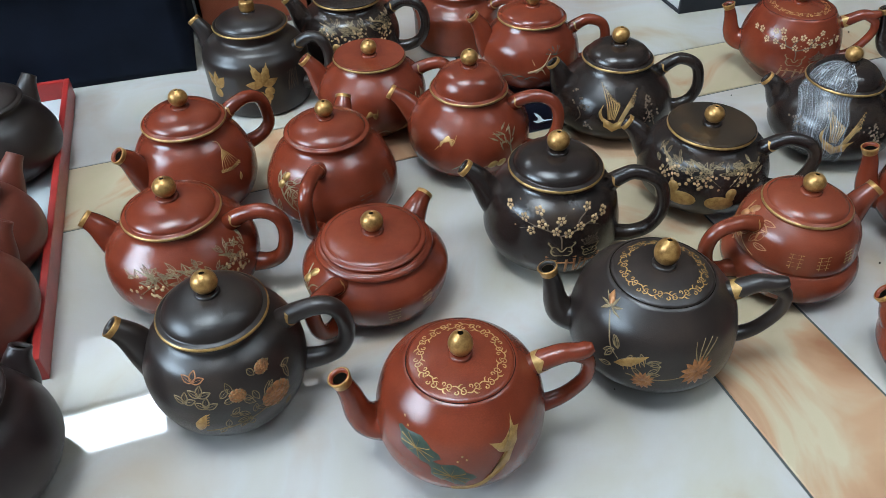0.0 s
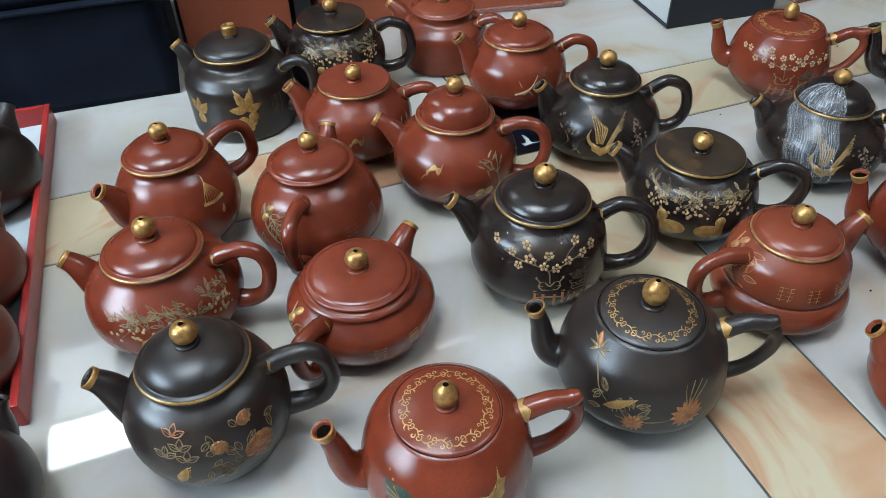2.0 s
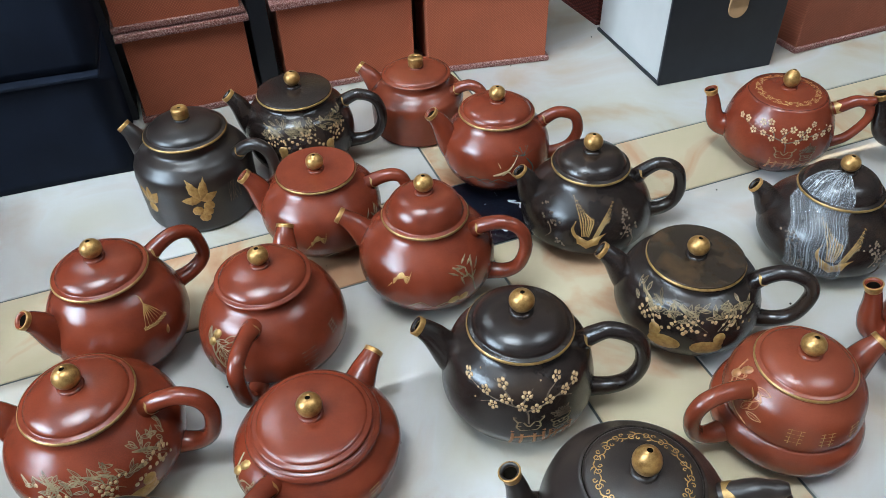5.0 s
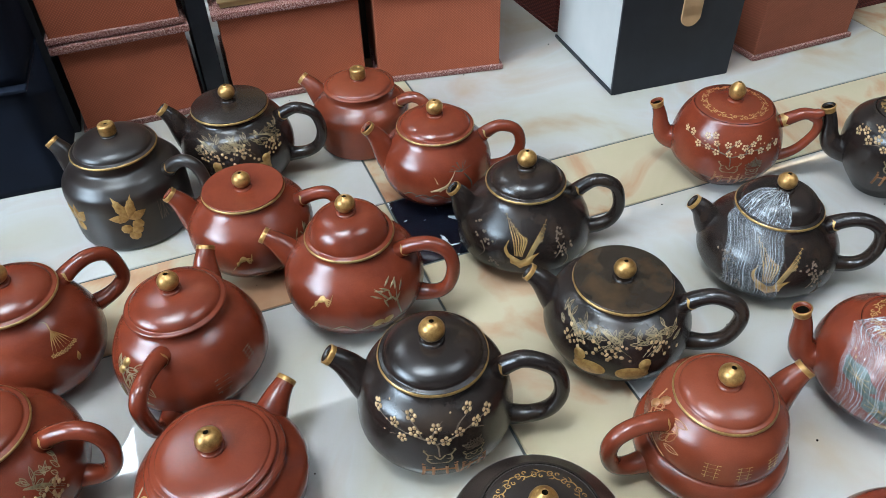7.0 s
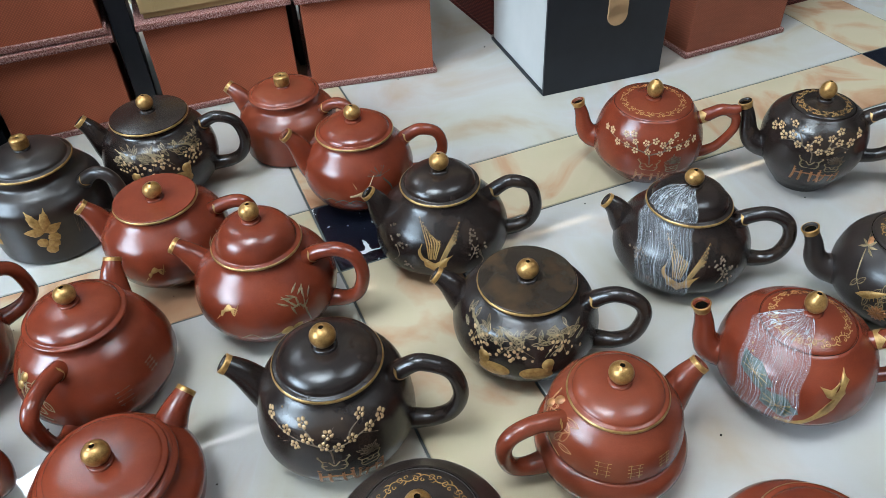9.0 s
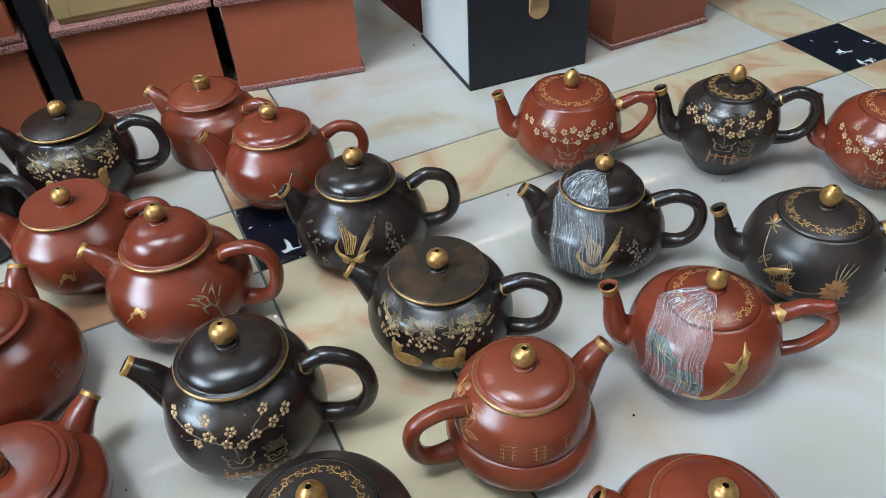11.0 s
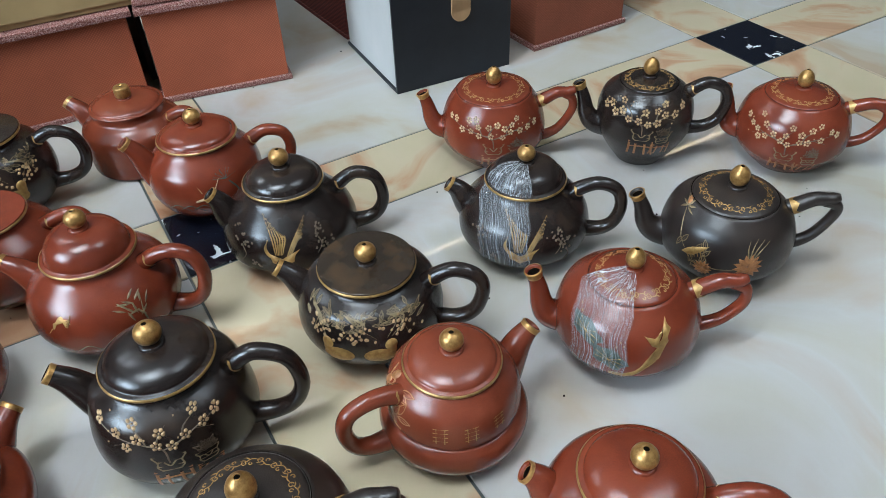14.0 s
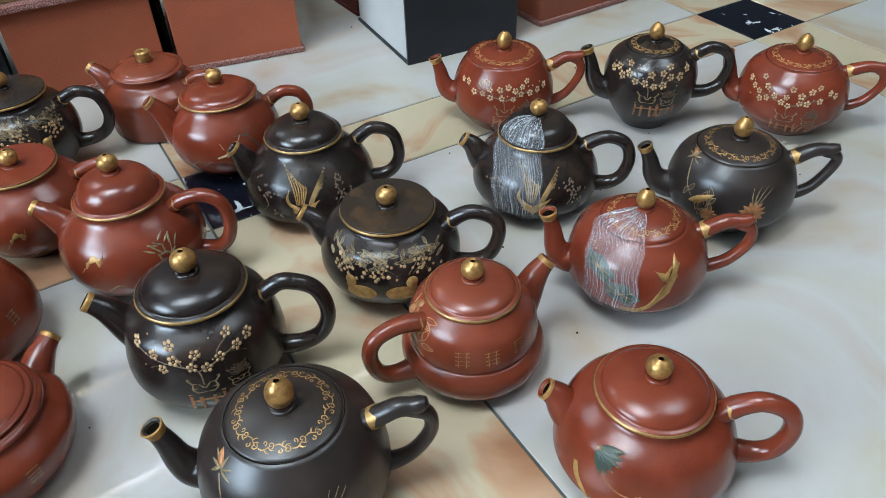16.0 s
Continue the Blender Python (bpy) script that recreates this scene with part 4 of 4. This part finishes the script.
part("housing", bevel_box(-0.8, 0.8, -0.02, 0.02, 0.0, 0.08, 0.003), WALL_PAINT, tube_lamp, smooth=False)
part("tube", bevel_box(-0.78, 0.78, -0.008, 0.008, -0.018, 0.001, 0.008), TUBE_LIGHT, tube_lamp)

strip = thing("led_strip", pose(0, 3.2, 2.62), "strip of small warm light dots along the ceiling", "light strip")
part("strip_backing", bevel_box(-0.6, 5.0, -0.012, 0.012, 0.0, 0.08, 0.002), WALL_PAINT, strip, smooth=False)
bm = bmesh.new()
for i in range(150):
    x = -0.55 + i * 0.036
    bmesh.ops.create_cube(bm, size=0.013, matrix=Matrix.Translation((x, 0, -0.006)))
tagged(part("light_dots", bm, LED_LIGHT, strip, smooth=False), kind="stuff")

# floor: grout bed and tiles; bands 0.1 wide cross every 0.72
floor = part("floor", bevel_box(X0, X1, Y0, Y1, -0.06, -0.0012, 0), GROUT, None, smooth=False)
tagged(floor, "glossy white tiles with amber marble bands and small black insets", "floor", kind="structure")
BAND_X, BAND_Y, BAND, PITCH, GAP = 0.36, 0.587, 0.1, 0.72, 0.0011


def tile_mesh(name, w, d, material):
    bm = bmesh.new()
    b = 0.0007
    low = [bm.verts.new((sx * (w / 2 - GAP), sy * (d / 2 - GAP), -0.005)) for sx, sy in ((-1, -1), (1, -1), (1, 1), (-1, 1))]
    mid = [bm.verts.new((sx * (w / 2 - GAP), sy * (d / 2 - GAP), -b)) for sx, sy in ((-1, -1), (1, -1), (1, 1), (-1, 1))]
    top = [bm.verts.new((sx * (w / 2 - GAP - b), sy * (d / 2 - GAP - b), 0)) for sx, sy in ((-1, -1), (1, -1), (1, 1), (-1, 1))]
    for a, c in ((low, mid), (mid, top)):
        for i in range(4):
            j = (i + 1) % 4
            bm.faces.new((a[i], a[j], c[j], c[i]))
    bm.faces.new(top)
    me = bpy.data.meshes.new(name)
    bm.to_mesh(me)
    bm.free()
    me.materials.append(material)
    return me


PLATE = PITCH - BAND


# ---- boxes behind the teapots ----
def gift_box(name, x, y, turn, w, d, h, label, cover=WEAVE, rim_top=True, rim_low=True, z=0.0):
    """A cloth-covered box whose front left foot stands at (x, y)."""
    box = thing(name, pose(x, y, z + 0.0005, 0, 0, turn), label, "box", "cloth-covered gift boxes")
    part("body", bevel_box(0.004, w - 0.004, 0.004, d - 0.004, 0.004, h - 0.004, 0.0016), cover, box, smooth=False)
    if rim_low:
        part("base_board", bevel_box(0, w, 0, d, 0, 0.0065, 0.002), TWEED, box, "speckled tweed edge", smooth=False)
    else:
        part("base_board", bevel_box(0.002, w - 0.002, 0.002, d - 0.002, 0, 0.005, 0.001), cover, box, smooth=False)
    if rim_top:
        part("lid_board", bevel_box(-0.002, w + 0.002, -0.003, d, h - 0.0075, h, 0.002), TWEED, box, "speckled tweed edge", smooth=False)
    return box


gift_box("gift_box", 0.083, 0.94, 0, 0.14, 0.19, 0.108, "terracotta woven cloth box with tweed edges, under another box")
gift_box("gift_box", 0.08, 0.942, -1, 0.142, 0.19, 0.108, "terracotta woven cloth box stacked on another box", z=0.1095)
gift_box("gift_box", 0.252, 0.936, -3, 0.168, 0.19, 0.115, "terracotta woven cloth box with a kraft box on top")
gift_box("gift_box", 0.425, 0.915, -10.4, 0.16, 0.2, 0.118, "terracotta woven cloth box with a tweed edge along its foot")
gift_box("gift_box", 0.425, 0.918, -10.4, 0.16, 0.2, 0.108, "terracotta woven cloth box stacked on another box", z=0.1195)
gift_box("gift_box", 0.876, 0.773, 1, 0.16, 0.17, 0.135, "smooth terracotta box with a tweed edge at its foot", PLAIN_RED)
gift_box("gift_box", 1.055, 0.836, 0, 0.16, 0.17, 0.13, "dark red cloth box standing behind a terracotta box", DARK_RED, True, False)
gift_box("gift_box", 0.687, 0.948, 2, 0.16, 0.19, 0.16, "dark red cloth box behind the black and white box", DARK_RED, False, False)

kraft = thing("kraft_box", pose(0.262, 0.945, 0.1165, 0, 0, -3), "flat tan kraft cardboard box lying on a cloth box", "box")
part("tray_body", bevel_box(0, 0.17, 0, 0.16, 0.0, 0.024, 0.001), KRAFT, kraft, smooth=False)
part("lid", bevel_box(-0.002, 0.172, -0.0025, 0.162, 0.006, 0.062, 0.0015), KRAFT, kraft, smooth=False)
part("corner_fold", bevel_box(0.012, 0.0145, -0.0032, -0.0024, 0.0065, 0.06, 0.0003), KRAFT, kraft, smooth=False)

case = thing("black_white_box", pose(0.672, 0.774, 0.0005, 0, 0, -4.2), "black gift box with white sides and a tan leather strap", "box")
part("front_panel", bevel_box(0, 0.157, 0, 0.004, 0, 0.122, 0.001), JET, case, "black front panel", smooth=False)
part("inner_box", bevel_box(0.0025, 0.1545, 0.0042, 0.163, 0.0035, 0.1185, 0.001), WHITE_PAPER, case, "white side walls", smooth=False)
part("base_panel", bevel_box(0, 0.157, 0.0042, 0.165, 0, 0.0033, 0.0006), JET, case, smooth=False)
part("lid_panel", bevel_box(0, 0.157, 0.0042, 0.165, 0.1187, 0.1225, 0.0008), JET, case, smooth=False)
bm = bevel_box(0.075, 0.1, -0.0024, -0.0002, 0.086, 0.1245, 0.0006)
bmesh.ops.create_cone(bm, cap_ends=True, segments=24, radius1=0.0125, radius2=0.0125, depth=0.0022, matrix=Matrix.Translation((0.0875, -0.0013, 0.0865)) @ Matrix.Rotation(math.pi / 2, 4, "X"))
part("strap", bm, TAN, case, "tan leather closing strap", smooth=False)


def navy_case(z, y, h, turn, label):
    case = thing("navy_case", pose(0.065, y, z, 0, 0, turn), label, "case", "stacked navy cases")
    bm = bmesh.new()
    nx, nz = 26, 14

    def front(i, j):
        u, v = i / nx, j / nz
        sag = 0.0028 * math.sin(math.pi * v) * (0.6 + 0.4 * math.sin(5 * u)) + 0.0018 * noise.noise((u * 5, v * 3, z * 20))
        return Vector((-0.44 * (1 - u), -sag - 0.004 * (v > 0.93), h * v))

    grid = [[bm.verts.new(front(i, j)) for i in range(nx + 1)] for j in range(nz + 1)]
    for j in range(nz):
        for i in range(nx):
            bm.faces.new((grid[j][i], grid[j][i + 1], grid[j + 1][i + 1], grid[j + 1][i]))
    back = [[bm.verts.new((-0.44 * (1 - i / nx), 0.22, h * j / nz)) for i in (0, nx)] for j in (0, nz)]
    right = [grid[j][nx] for j in range(nz + 1)]
    left = [grid[j][0] for j in range(nz + 1)]
    bm.faces.new([*right, back[1][1], back[0][1]])
    bm.faces.new([*left, back[1][0], back[0][0]])
    bm.faces.new([*grid[nz], back[1][1], back[1][0]])
    bm.faces.new([*grid[0], back[0][1], back[0][0]])
    part("shell", bm, NAVY, case)
    part("lid_edge", bevel_box(-0.442, 0.001, -0.0075, 0.22, h + 0.0003, h + 0.0035, 0.0015), NAVY, case, smooth=False)
    return case


# black boards added in the gaps to stand for the deep shade there
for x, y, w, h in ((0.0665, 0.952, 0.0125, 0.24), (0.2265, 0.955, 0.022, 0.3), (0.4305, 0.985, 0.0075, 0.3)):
    black = thing("gap_shade_board", pose(x, y, 0.0005), "black board added to stand for the shade in the gap between boxes", "case")
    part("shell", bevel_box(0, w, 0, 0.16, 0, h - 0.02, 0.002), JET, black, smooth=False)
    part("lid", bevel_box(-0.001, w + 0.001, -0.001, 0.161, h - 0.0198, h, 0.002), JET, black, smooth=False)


navy_case(0.0005, 0.846, 0.114, -3.5, "dark navy cloth-covered case under another one")
navy_case(0.119, 0.85, 0.12, -3.5, "dark navy cloth-covered case stacked on another one")

# ---- red tray with plain pots ----
tray = thing("tray", pose(-0.068, 0.835, 0.0005, 0, 0, -1.8), "red lacquered tray with a glossy grey lining", "tray")
part("rail_side", bevel_box(-0.006, 0.0, -0.42, 0.0, 0, 0.022, 0.0015), LACQUER, tray, smooth=False)
part("rail_back", bevel_box(-0.42, -0.0062, -0.006, 0.0, 0, 0.022, 0.0015), LACQUER, tray, smooth=False)
part("rail_front", bevel_box(-0.42, -0.0062, -0.42, -0.414, 0, 0.022, 0.0015), LACQUER, tray, smooth=False)
part("rail_far_side", bevel_box(-0.426, -0.4202, -0.42, 0.0, 0, 0.022, 0.0015), LACQUER, tray, smooth=False)
part("lining", bevel_box(-0.42, -0.0062, -0.4138, -0.0062, 0, 0.002, 0), TRAY_FLOOR, tray, smooth=False)

PLAIN = dict(trim=False, line=False, knob="ball")
for x, y, az, m, lab, more in [
    (-0.125, 0.701, 54, BROWN, "plain dark brown clay teapot in the red tray", dict(rb=0.056, rl=0.036, zl=0.072, zk=0.088, rk=0.008, tip=(0.063, 0.068), dome=3)),
    (-0.133, 0.557, 51, TERRA, "plain terracotta clay teapot in the red tray", dict(rb=0.055, rl=0.036, zl=0.07, zk=0.08, rk=0.008, tip=(0.066, 0.068), dome=6)),
    (-0.135, 0.468, 47, TERRA, "plain red-brown clay teapot in the red tray", dict(rb=0.056, rl=0.034, zl=0.076, zk=0.096, rk=0.008, tip=(0.062, 0.07))),
    (-0.119, 0.341, 43, PURPLE, "plain purple-brown clay teapot on the tiles beside the red tray", dict(rb=0.058, rl=0.042, zl=0.076, zk=0.096, rk=0.008, tip=(0.06, 0.068))),
]:
    p, *_ = teapot(x, y, az, m, lab, **more, **PLAIN, seed=5)
    if m is not PURPLE:
        p.location.z = 0.003

# ---- decorated teapots ----
made = {}
TABLE = dict(
    A=(0.043, 0.353, 168, MATT_BLACK, "black clay teapot with copper peonies and a domed lid", dict(rb=0.0514, rl=0.0335, zl=0.085, zk=0.1088, rk=0.008, tip=(0.0619, 0.0813), picture=peony, pic_z=0.60, zm=0.52, rf=0.55, turn=-0.02, hold=(0.0710, 0.0663, 0.0800, 0.0794, 0.0552, 0.0315), full=0.50)),
    B=(0.172, 0.264, 168, RED, "red clay globe teapot with green lotus leaves and gold scroll lid", dict(rb=0.0514, rl=0.0316, zl=0.0849, zk=0.0961, rk=0.0072, tip=(0.0700, 0.0815), kind="globe", knob="egg", handle="beak", picture=lotus, pic_z=0.66, zm=0.51, rf=0.51, hold=(0.0736, 0.0777, 0.0808, 0.0773, 0.0546, 0.0337))),
    C=(0.324, 0.291, 153, MATT_BLACK, "black clay globe teapot with gold scroll lid and copper flowers", dict(rb=0.0566, rl=0.0339, zl=0.0797, zk=0.0943, rk=0.0083, tip=(0.0746, 0.0761), kind="globe", knob="egg", handle="beak", picture=low_garden, pic_z=0.74, zm=0.42, rf=0.57, hold=(0.0684, 0.0790, 0.0780, 0.0813, 0.0529, 0.0260))),
    D=(0.026, 0.477, 159, RED, "red clay teapot with rose-gold berries and a domed lid", dict(rb=0.057, rl=0.0352, zl=0.0757, zk=0.0968, rk=0.0085, tip=(0.0675, 0.0694), picture=berry_spray, pic_z=0.68, zm=0.48, rf=0.6, hold=(0.0644, 0.0655, 0.0764, 0.0814, 0.0571, 0.0262), kind="bell")),
    E=(0.162, 0.419, 40, RED, "squat red clay teapot with a wide flat lid", dict(rb=0.0555, rl=0.0389, zl=0.0551, zk=0.0703, rk=0.0085, tip=(0.0725, 0.0488), kind="flat", line=False, dome=3, zm=0.5, rf=0.63, picture=None, hold=(0.0444, 0.0670, 0.0500, 0.0772, 0.0430, 0.0088))),
    F=(0.311, 0.421, 154, BLACK, "black clay teapot with a plum tree in a vase", dict(rb=0.0546, rl=0.036, zl=0.0813, zk=0.1039, rk=0.0087, tip=(0.0707, 0.0766), picture=plum_tree_gold, pic_z=0.75, zm=0.39, rf=0.6, dome=3.2, turn=-0.05, hold=(0.0670, 0.0622, 0.0798, 0.0868, 0.0493, 0.0187), full=0.62)),
    G=(0.474, 0.327, -4, RED_LIGHT, "light red clay gourd teapot with gilt lid line", dict(rb=0.0513, rl=0.0318, zl=0.0686, zk=0.087, rk=0.008, tip=(0.0601, 0.0711), kind="gourd", zm=0.39, rf=0.72, dome=2.6, hold=(0.0580, 0.0600, 0.0620, 0.0785, 0.0440, 0.0160))),
    H=(0.047, 0.587, -155, RED, "red clay pear teapot with a gold tassel picture", dict(rb=0.0521, rl=0.034, zl=0.0848, zk=0.1058, rk=0.0079, tip=(0.0607, 0.0802), picture=tassel, pic_z=0.72, turn=0.55, zm=0.46, rf=0.55, dome=2.6, hold=(0.0744, 0.0607, 0.0826, 0.0790, 0.0533, 0.0386), full=0.45)),
    I=(0.158, 0.542, 64, RED, "red clay teapot with a carved sprig, its handle forward", dict(rb=0.057, rl=0.0355, zl=0.0762, zk=0.0971, rk=0.0077, tip=(0.0651, 0.0729), zm=0.36, rf=0.57, line=False, hold=(0.0637, 0.0690, 0.0707, 0.0829, 0.0580, 0.0167), full=0.50)),
    J=(0.295, 0.564, 147, RED, "red clay teapot with a tall domed lid", dict(rb=0.0572, rl=0.0347, zl=0.0775, zk=0.1072, rk=0.0079, tip=(0.0745, 0.0661), picture=faint_landscape, pic_z=0.62, zm=0.46, rf=0.57, dome=3.6, hold=(0.0657, 0.0656, 0.0772, 0.0835, 0.0544, 0.0230), kind="bell")),
    K=(0.469, 0.440, 142, BLACK, "black clay teapot with a flat bronze-tinged lid and berries", dict(rb=0.0561, rl=0.0363, zl=0.0701, zk=0.0819, rk=0.0083, tip=(0.0702, 0.0631), picture=berry_spray, pic_z=0.76, zm=0.47, rf=0.57, dome=5, lid_mat=BRONZED, hold=(0.0568, 0.0668, 0.0707, 0.0873, 0.0532, 0.0201), full=0.60)),
    L=(0.228, 0.660, 162, RED, "red clay teapot with a flat gold-lined lid", dict(rb=0.0545, rl=0.0346, zl=0.075, zk=0.0848, rk=0.0079, tip=(0.0635, 0.0753), picture=faint_landscape, pic_z=0.48, zm=0.52, rf=0.56, dome=6, turn=0.3, hold=(0.0594, 0.0678, 0.0672, 0.0793, 0.0467, 0.0211), kind="bell")),
    M=(0.129, 0.764, 146, MATT_BLACK, "black clay drum teapot with a gold lotus", dict(rb=0.0555, rl=0.0379, zl=0.0814, zk=0.102, rk=0.0077, tip=(0.0650, 0.0810), kind="drum", knob="button", picture=gold_lotus, pic_z=0.5, rf=0.88, dome=3.2, hold=(0.0611, 0.0695, 0.0753, 0.0845, 0.0502, 0.0227))),
    N=(0.240, 0.792, 162, BLACK, "black clay teapot with gold berries and a flat lid", dict(rb=0.056, rl=0.0367, zl=0.0817, zk=0.0971, rk=0.0081, tip=(0.0662, 0.0836), picture=berry_spray, pic_z=0.76, zm=0.5, rf=0.6, dome=5, hold=(0.0672, 0.0651, 0.0763, 0.0858, 0.0495, 0.0227), full=0.55)),
    O=(0.376, 0.810, 139, RED_LIGHT, "light red clay drum teapot with a flat gold button knob", dict(rb=0.0513, rl=0.0371, zl=0.0634, zk=0.0796, rk=0.0082, tip=(0.0675, 0.0629), kind="drum", knob="button", rf=0.9, dome=4, line=False, hold=(0.0492, 0.0630, 0.0605, 0.0780, 0.0403, 0.0182))),
    P=(0.416, 0.688, 166, RED, "red clay teapot with a low lid and a pine sprig", dict(rb=0.0537, rl=0.0363, zl=0.0745, zk=0.094, rk=0.0081, tip=(0.0642, 0.0799), picture=open_sprig, pic_z=0.58, zm=0.49, rf=0.55, dome=3, hold=(0.0581, 0.0636, 0.0678, 0.0838, 0.0462, 0.0209), kind="bell")),
    Q=(0.458, 0.579, 160, BLACK, "black clay pear teapot with gold plumes and beaded twigs", dict(rb=0.0598, rl=0.0341, zl=0.0707, zk=0.0936, rk=0.0085, tip=(0.0627, 0.0666), picture=plumes, pic_z=0.52, zm=0.31, rf=0.66, dome=3.4, turn=-0.05, hold=(0.0546, 0.0634, 0.0690, 0.0849, 0.0409, 0.0170), kind="bell")),
    R=(0.695, 0.604, 145, RED, "red clay globe teapot with pale plum blossoms", dict(rb=0.0533, rl=0.0372, zl=0.0758, zk=0.0875, rk=0.0078, tip=(0.0723, 0.0711), kind="globe", knob="egg", handle="beak", picture=plum_tree, pic_z=0.72, zm=0.46, rf=0.58, hold=(0.0631, 0.0807, 0.0741, 0.0795, 0.0523, 0.0230))),
    S=(0.634, 0.466, 140, BLACK, "black clay pear teapot with gold plumes, half wrapped in film", dict(rb=0.0572, rl=0.0342, zl=0.0697, zk=0.0944, rk=0.0077, tip=(0.0658, 0.0600), picture=plumes, pic_z=0.52, zm=0.39, rf=0.6, dome=3.4, hold=(0.0571, 0.0636, 0.0695, 0.0828, 0.0486, 0.0207), kind="bell")),
    T=(0.822, 0.518, 142, BLACK, "tall black clay egg-shaped teapot with plum blossoms", dict(rb=0.0475, rl=0.0283, zl=0.0842, zk=0.0966, rk=0.0075, tip=(0.0681, 0.0800), kind="globe", knob="egg", handle="loop", picture=plum_tree_gold, pic_z=0.80, zm=0.63, rf=0.52, hold=(0.0727, 0.0583, 0.0836, 0.0778, 0.0635, 0.0334))),
    U=(0.937, 0.428, 131, RED, "red clay globe teapot with plum blossoms in a vase", dict(rb=0.0536, rl=0.0338, zl=0.0749, zk=0.088, rk=0.0076, tip=(0.0701, 0.0739), kind="globe", knob="egg", handle="beak", picture=plum_tree, pic_z=0.70, zm=0.51, rf=0.53, hold=(0.0658, 0.0815, 0.0740, 0.0795, 0.0530, 0.0279))),
    V=(0.758, 0.349, 140, MATT_BLACK, "black clay globe teapot with a gold scroll lid", dict(rb=0.0536, rl=0.0343, zl=0.0743, zk=0.0892, rk=0.0078, tip=(0.0774, 0.0694), kind="globe", knob="egg", handle="beak", picture=low_garden, pic_z=0.78, zm=0.52, rf=0.5, hold=(0.0657, 0.0783, 0.0761, 0.0794, 0.0602, 0.0291))),
    W=(0.624, 0.322, 144, RED, "red clay globe teapot with lotus leaves, half wrapped in film", dict(rb=0.0538, rl=0.0316, zl=0.0709, zk=0.0863, rk=0.0071, tip=(0.0714, 0.0743), kind="globe", knob="egg", handle="beak", picture=lotus, pic_z=0.68, zm=0.46, rf=0.54, hold=(0.0611, 0.0796, 0.0718, 0.0817, 0.0492, 0.0251))),
    X=(0.517, 0.198, 137, RED, "red clay teapot with a fan leaf and copper lily", dict(rb=0.056, rl=0.0342, zl=0.0671, zk=0.0869, rk=0.0078, tip=(0.0626, 0.0559), picture=lily, pic_z=0.62, zm=0.33, rf=0.58, dome=2.6, hold=(0.0550, 0.0620, 0.0700, 0.0815, 0.0490, 0.0220), full=0.60)),
)
for i, (key, (x, y, az, m, label, more)) in enumerate(TABLE.items()):
    made[key] = teapot(x, y, az, m, label, **more, seed=20 + i)

# further relief beside the handles that face the camera
rng = random.Random(4)
pot, skin, lid_skin, toward = made["E"]
side_sprig(pot, skin, toward - 1.05, 0.03, rng)
glyphs(pot, skin, [(toward + 0.16, 0.027, 0.0058), (toward + 0.66, 0.03, 0.0054)], rng)
pot, skin, lid_skin, toward = made["I"]
side_sprig(pot, skin, toward - 0.75, 0.042, rng)
glyphs(pot, skin, [(toward + 0.45, 0.036, 0.007), (toward + 0.95, 0.044, 0.005)], rng, CARVED)
pot, skin, lid_skin, toward = made["G"]
side_sprig(pot, skin, toward - 0.95, 0.05, rng, COPPER, COPPER)
glyphs(pot, skin, [(toward + 0.05, 0.047, 0.0062), (toward + 0.5, 0.047, 0.0058), (toward + 0.95, 0.049, 0.005)], rng)

film_wrap(made["S"][0], made["S"][1], made["S"][2], made["S"][3], -0.036, 0.007, 3, "crumpled clear plastic film drawn over a black teapot")
film_wrap(made["W"][0], made["W"][1], made["W"][2], made["W"][3], -0.034, 0.007, 8, "crumpled clear plastic film drawn over a red teapot")

# dark crumbs lying on the tiles
rng = random.Random(11)
bm = bmesh.new()
for i in range(34):
    r = rng.uniform(0.0005, 0.0011)
    bmesh.ops.create_icosphere(bm, subdivisions=1, radius=r, matrix=pose(rng.uniform(0.0, 0.95), rng.uniform(0.2, 0.95), r * 0.6, rng.uniform(0, 90), 0, rng.uniform(0, 90)))
tagged(part("floor_crumbs", bm, HOLE_SHADE_AND_BLACK), "tiny dark crumbs scattered on the tiled floor", "crumbs", kind="stuff")

# ---- floor tiles ----
kinds = {(False, False): tile_mesh("white_tile", PLATE, PLATE, WHITE_TILE), (True, False): tile_mesh("amber_tile", BAND, PLATE, AMBER_TILE),
         (False, True): tile_mesh("amber_tile", PLATE, BAND, AMBER_TILE), (True, True): tile_mesh("black_tile", BAND, BAND, BLACK_TILE)}
for i in range(-4, 7):
    for j in range(-4, 4):
        for bx in (False, True):
            for by in (False, True):
                cx = BAND_X + i * PITCH + (BAND / 2 if bx else BAND + PLATE / 2)
                cy = BAND_Y + j * PITCH + (BAND / 2 if by else BAND + PLATE / 2)
                if X0 < cx < X1 and Y0 < cy < Y1:
                    t = new(("black_tile" if by else "amber_tile") if bx else ("amber_tile" if by else "white_tile"), kinds[(bx, by)])
                    t.parent = floor
                    t.location = (cx, cy, 0)
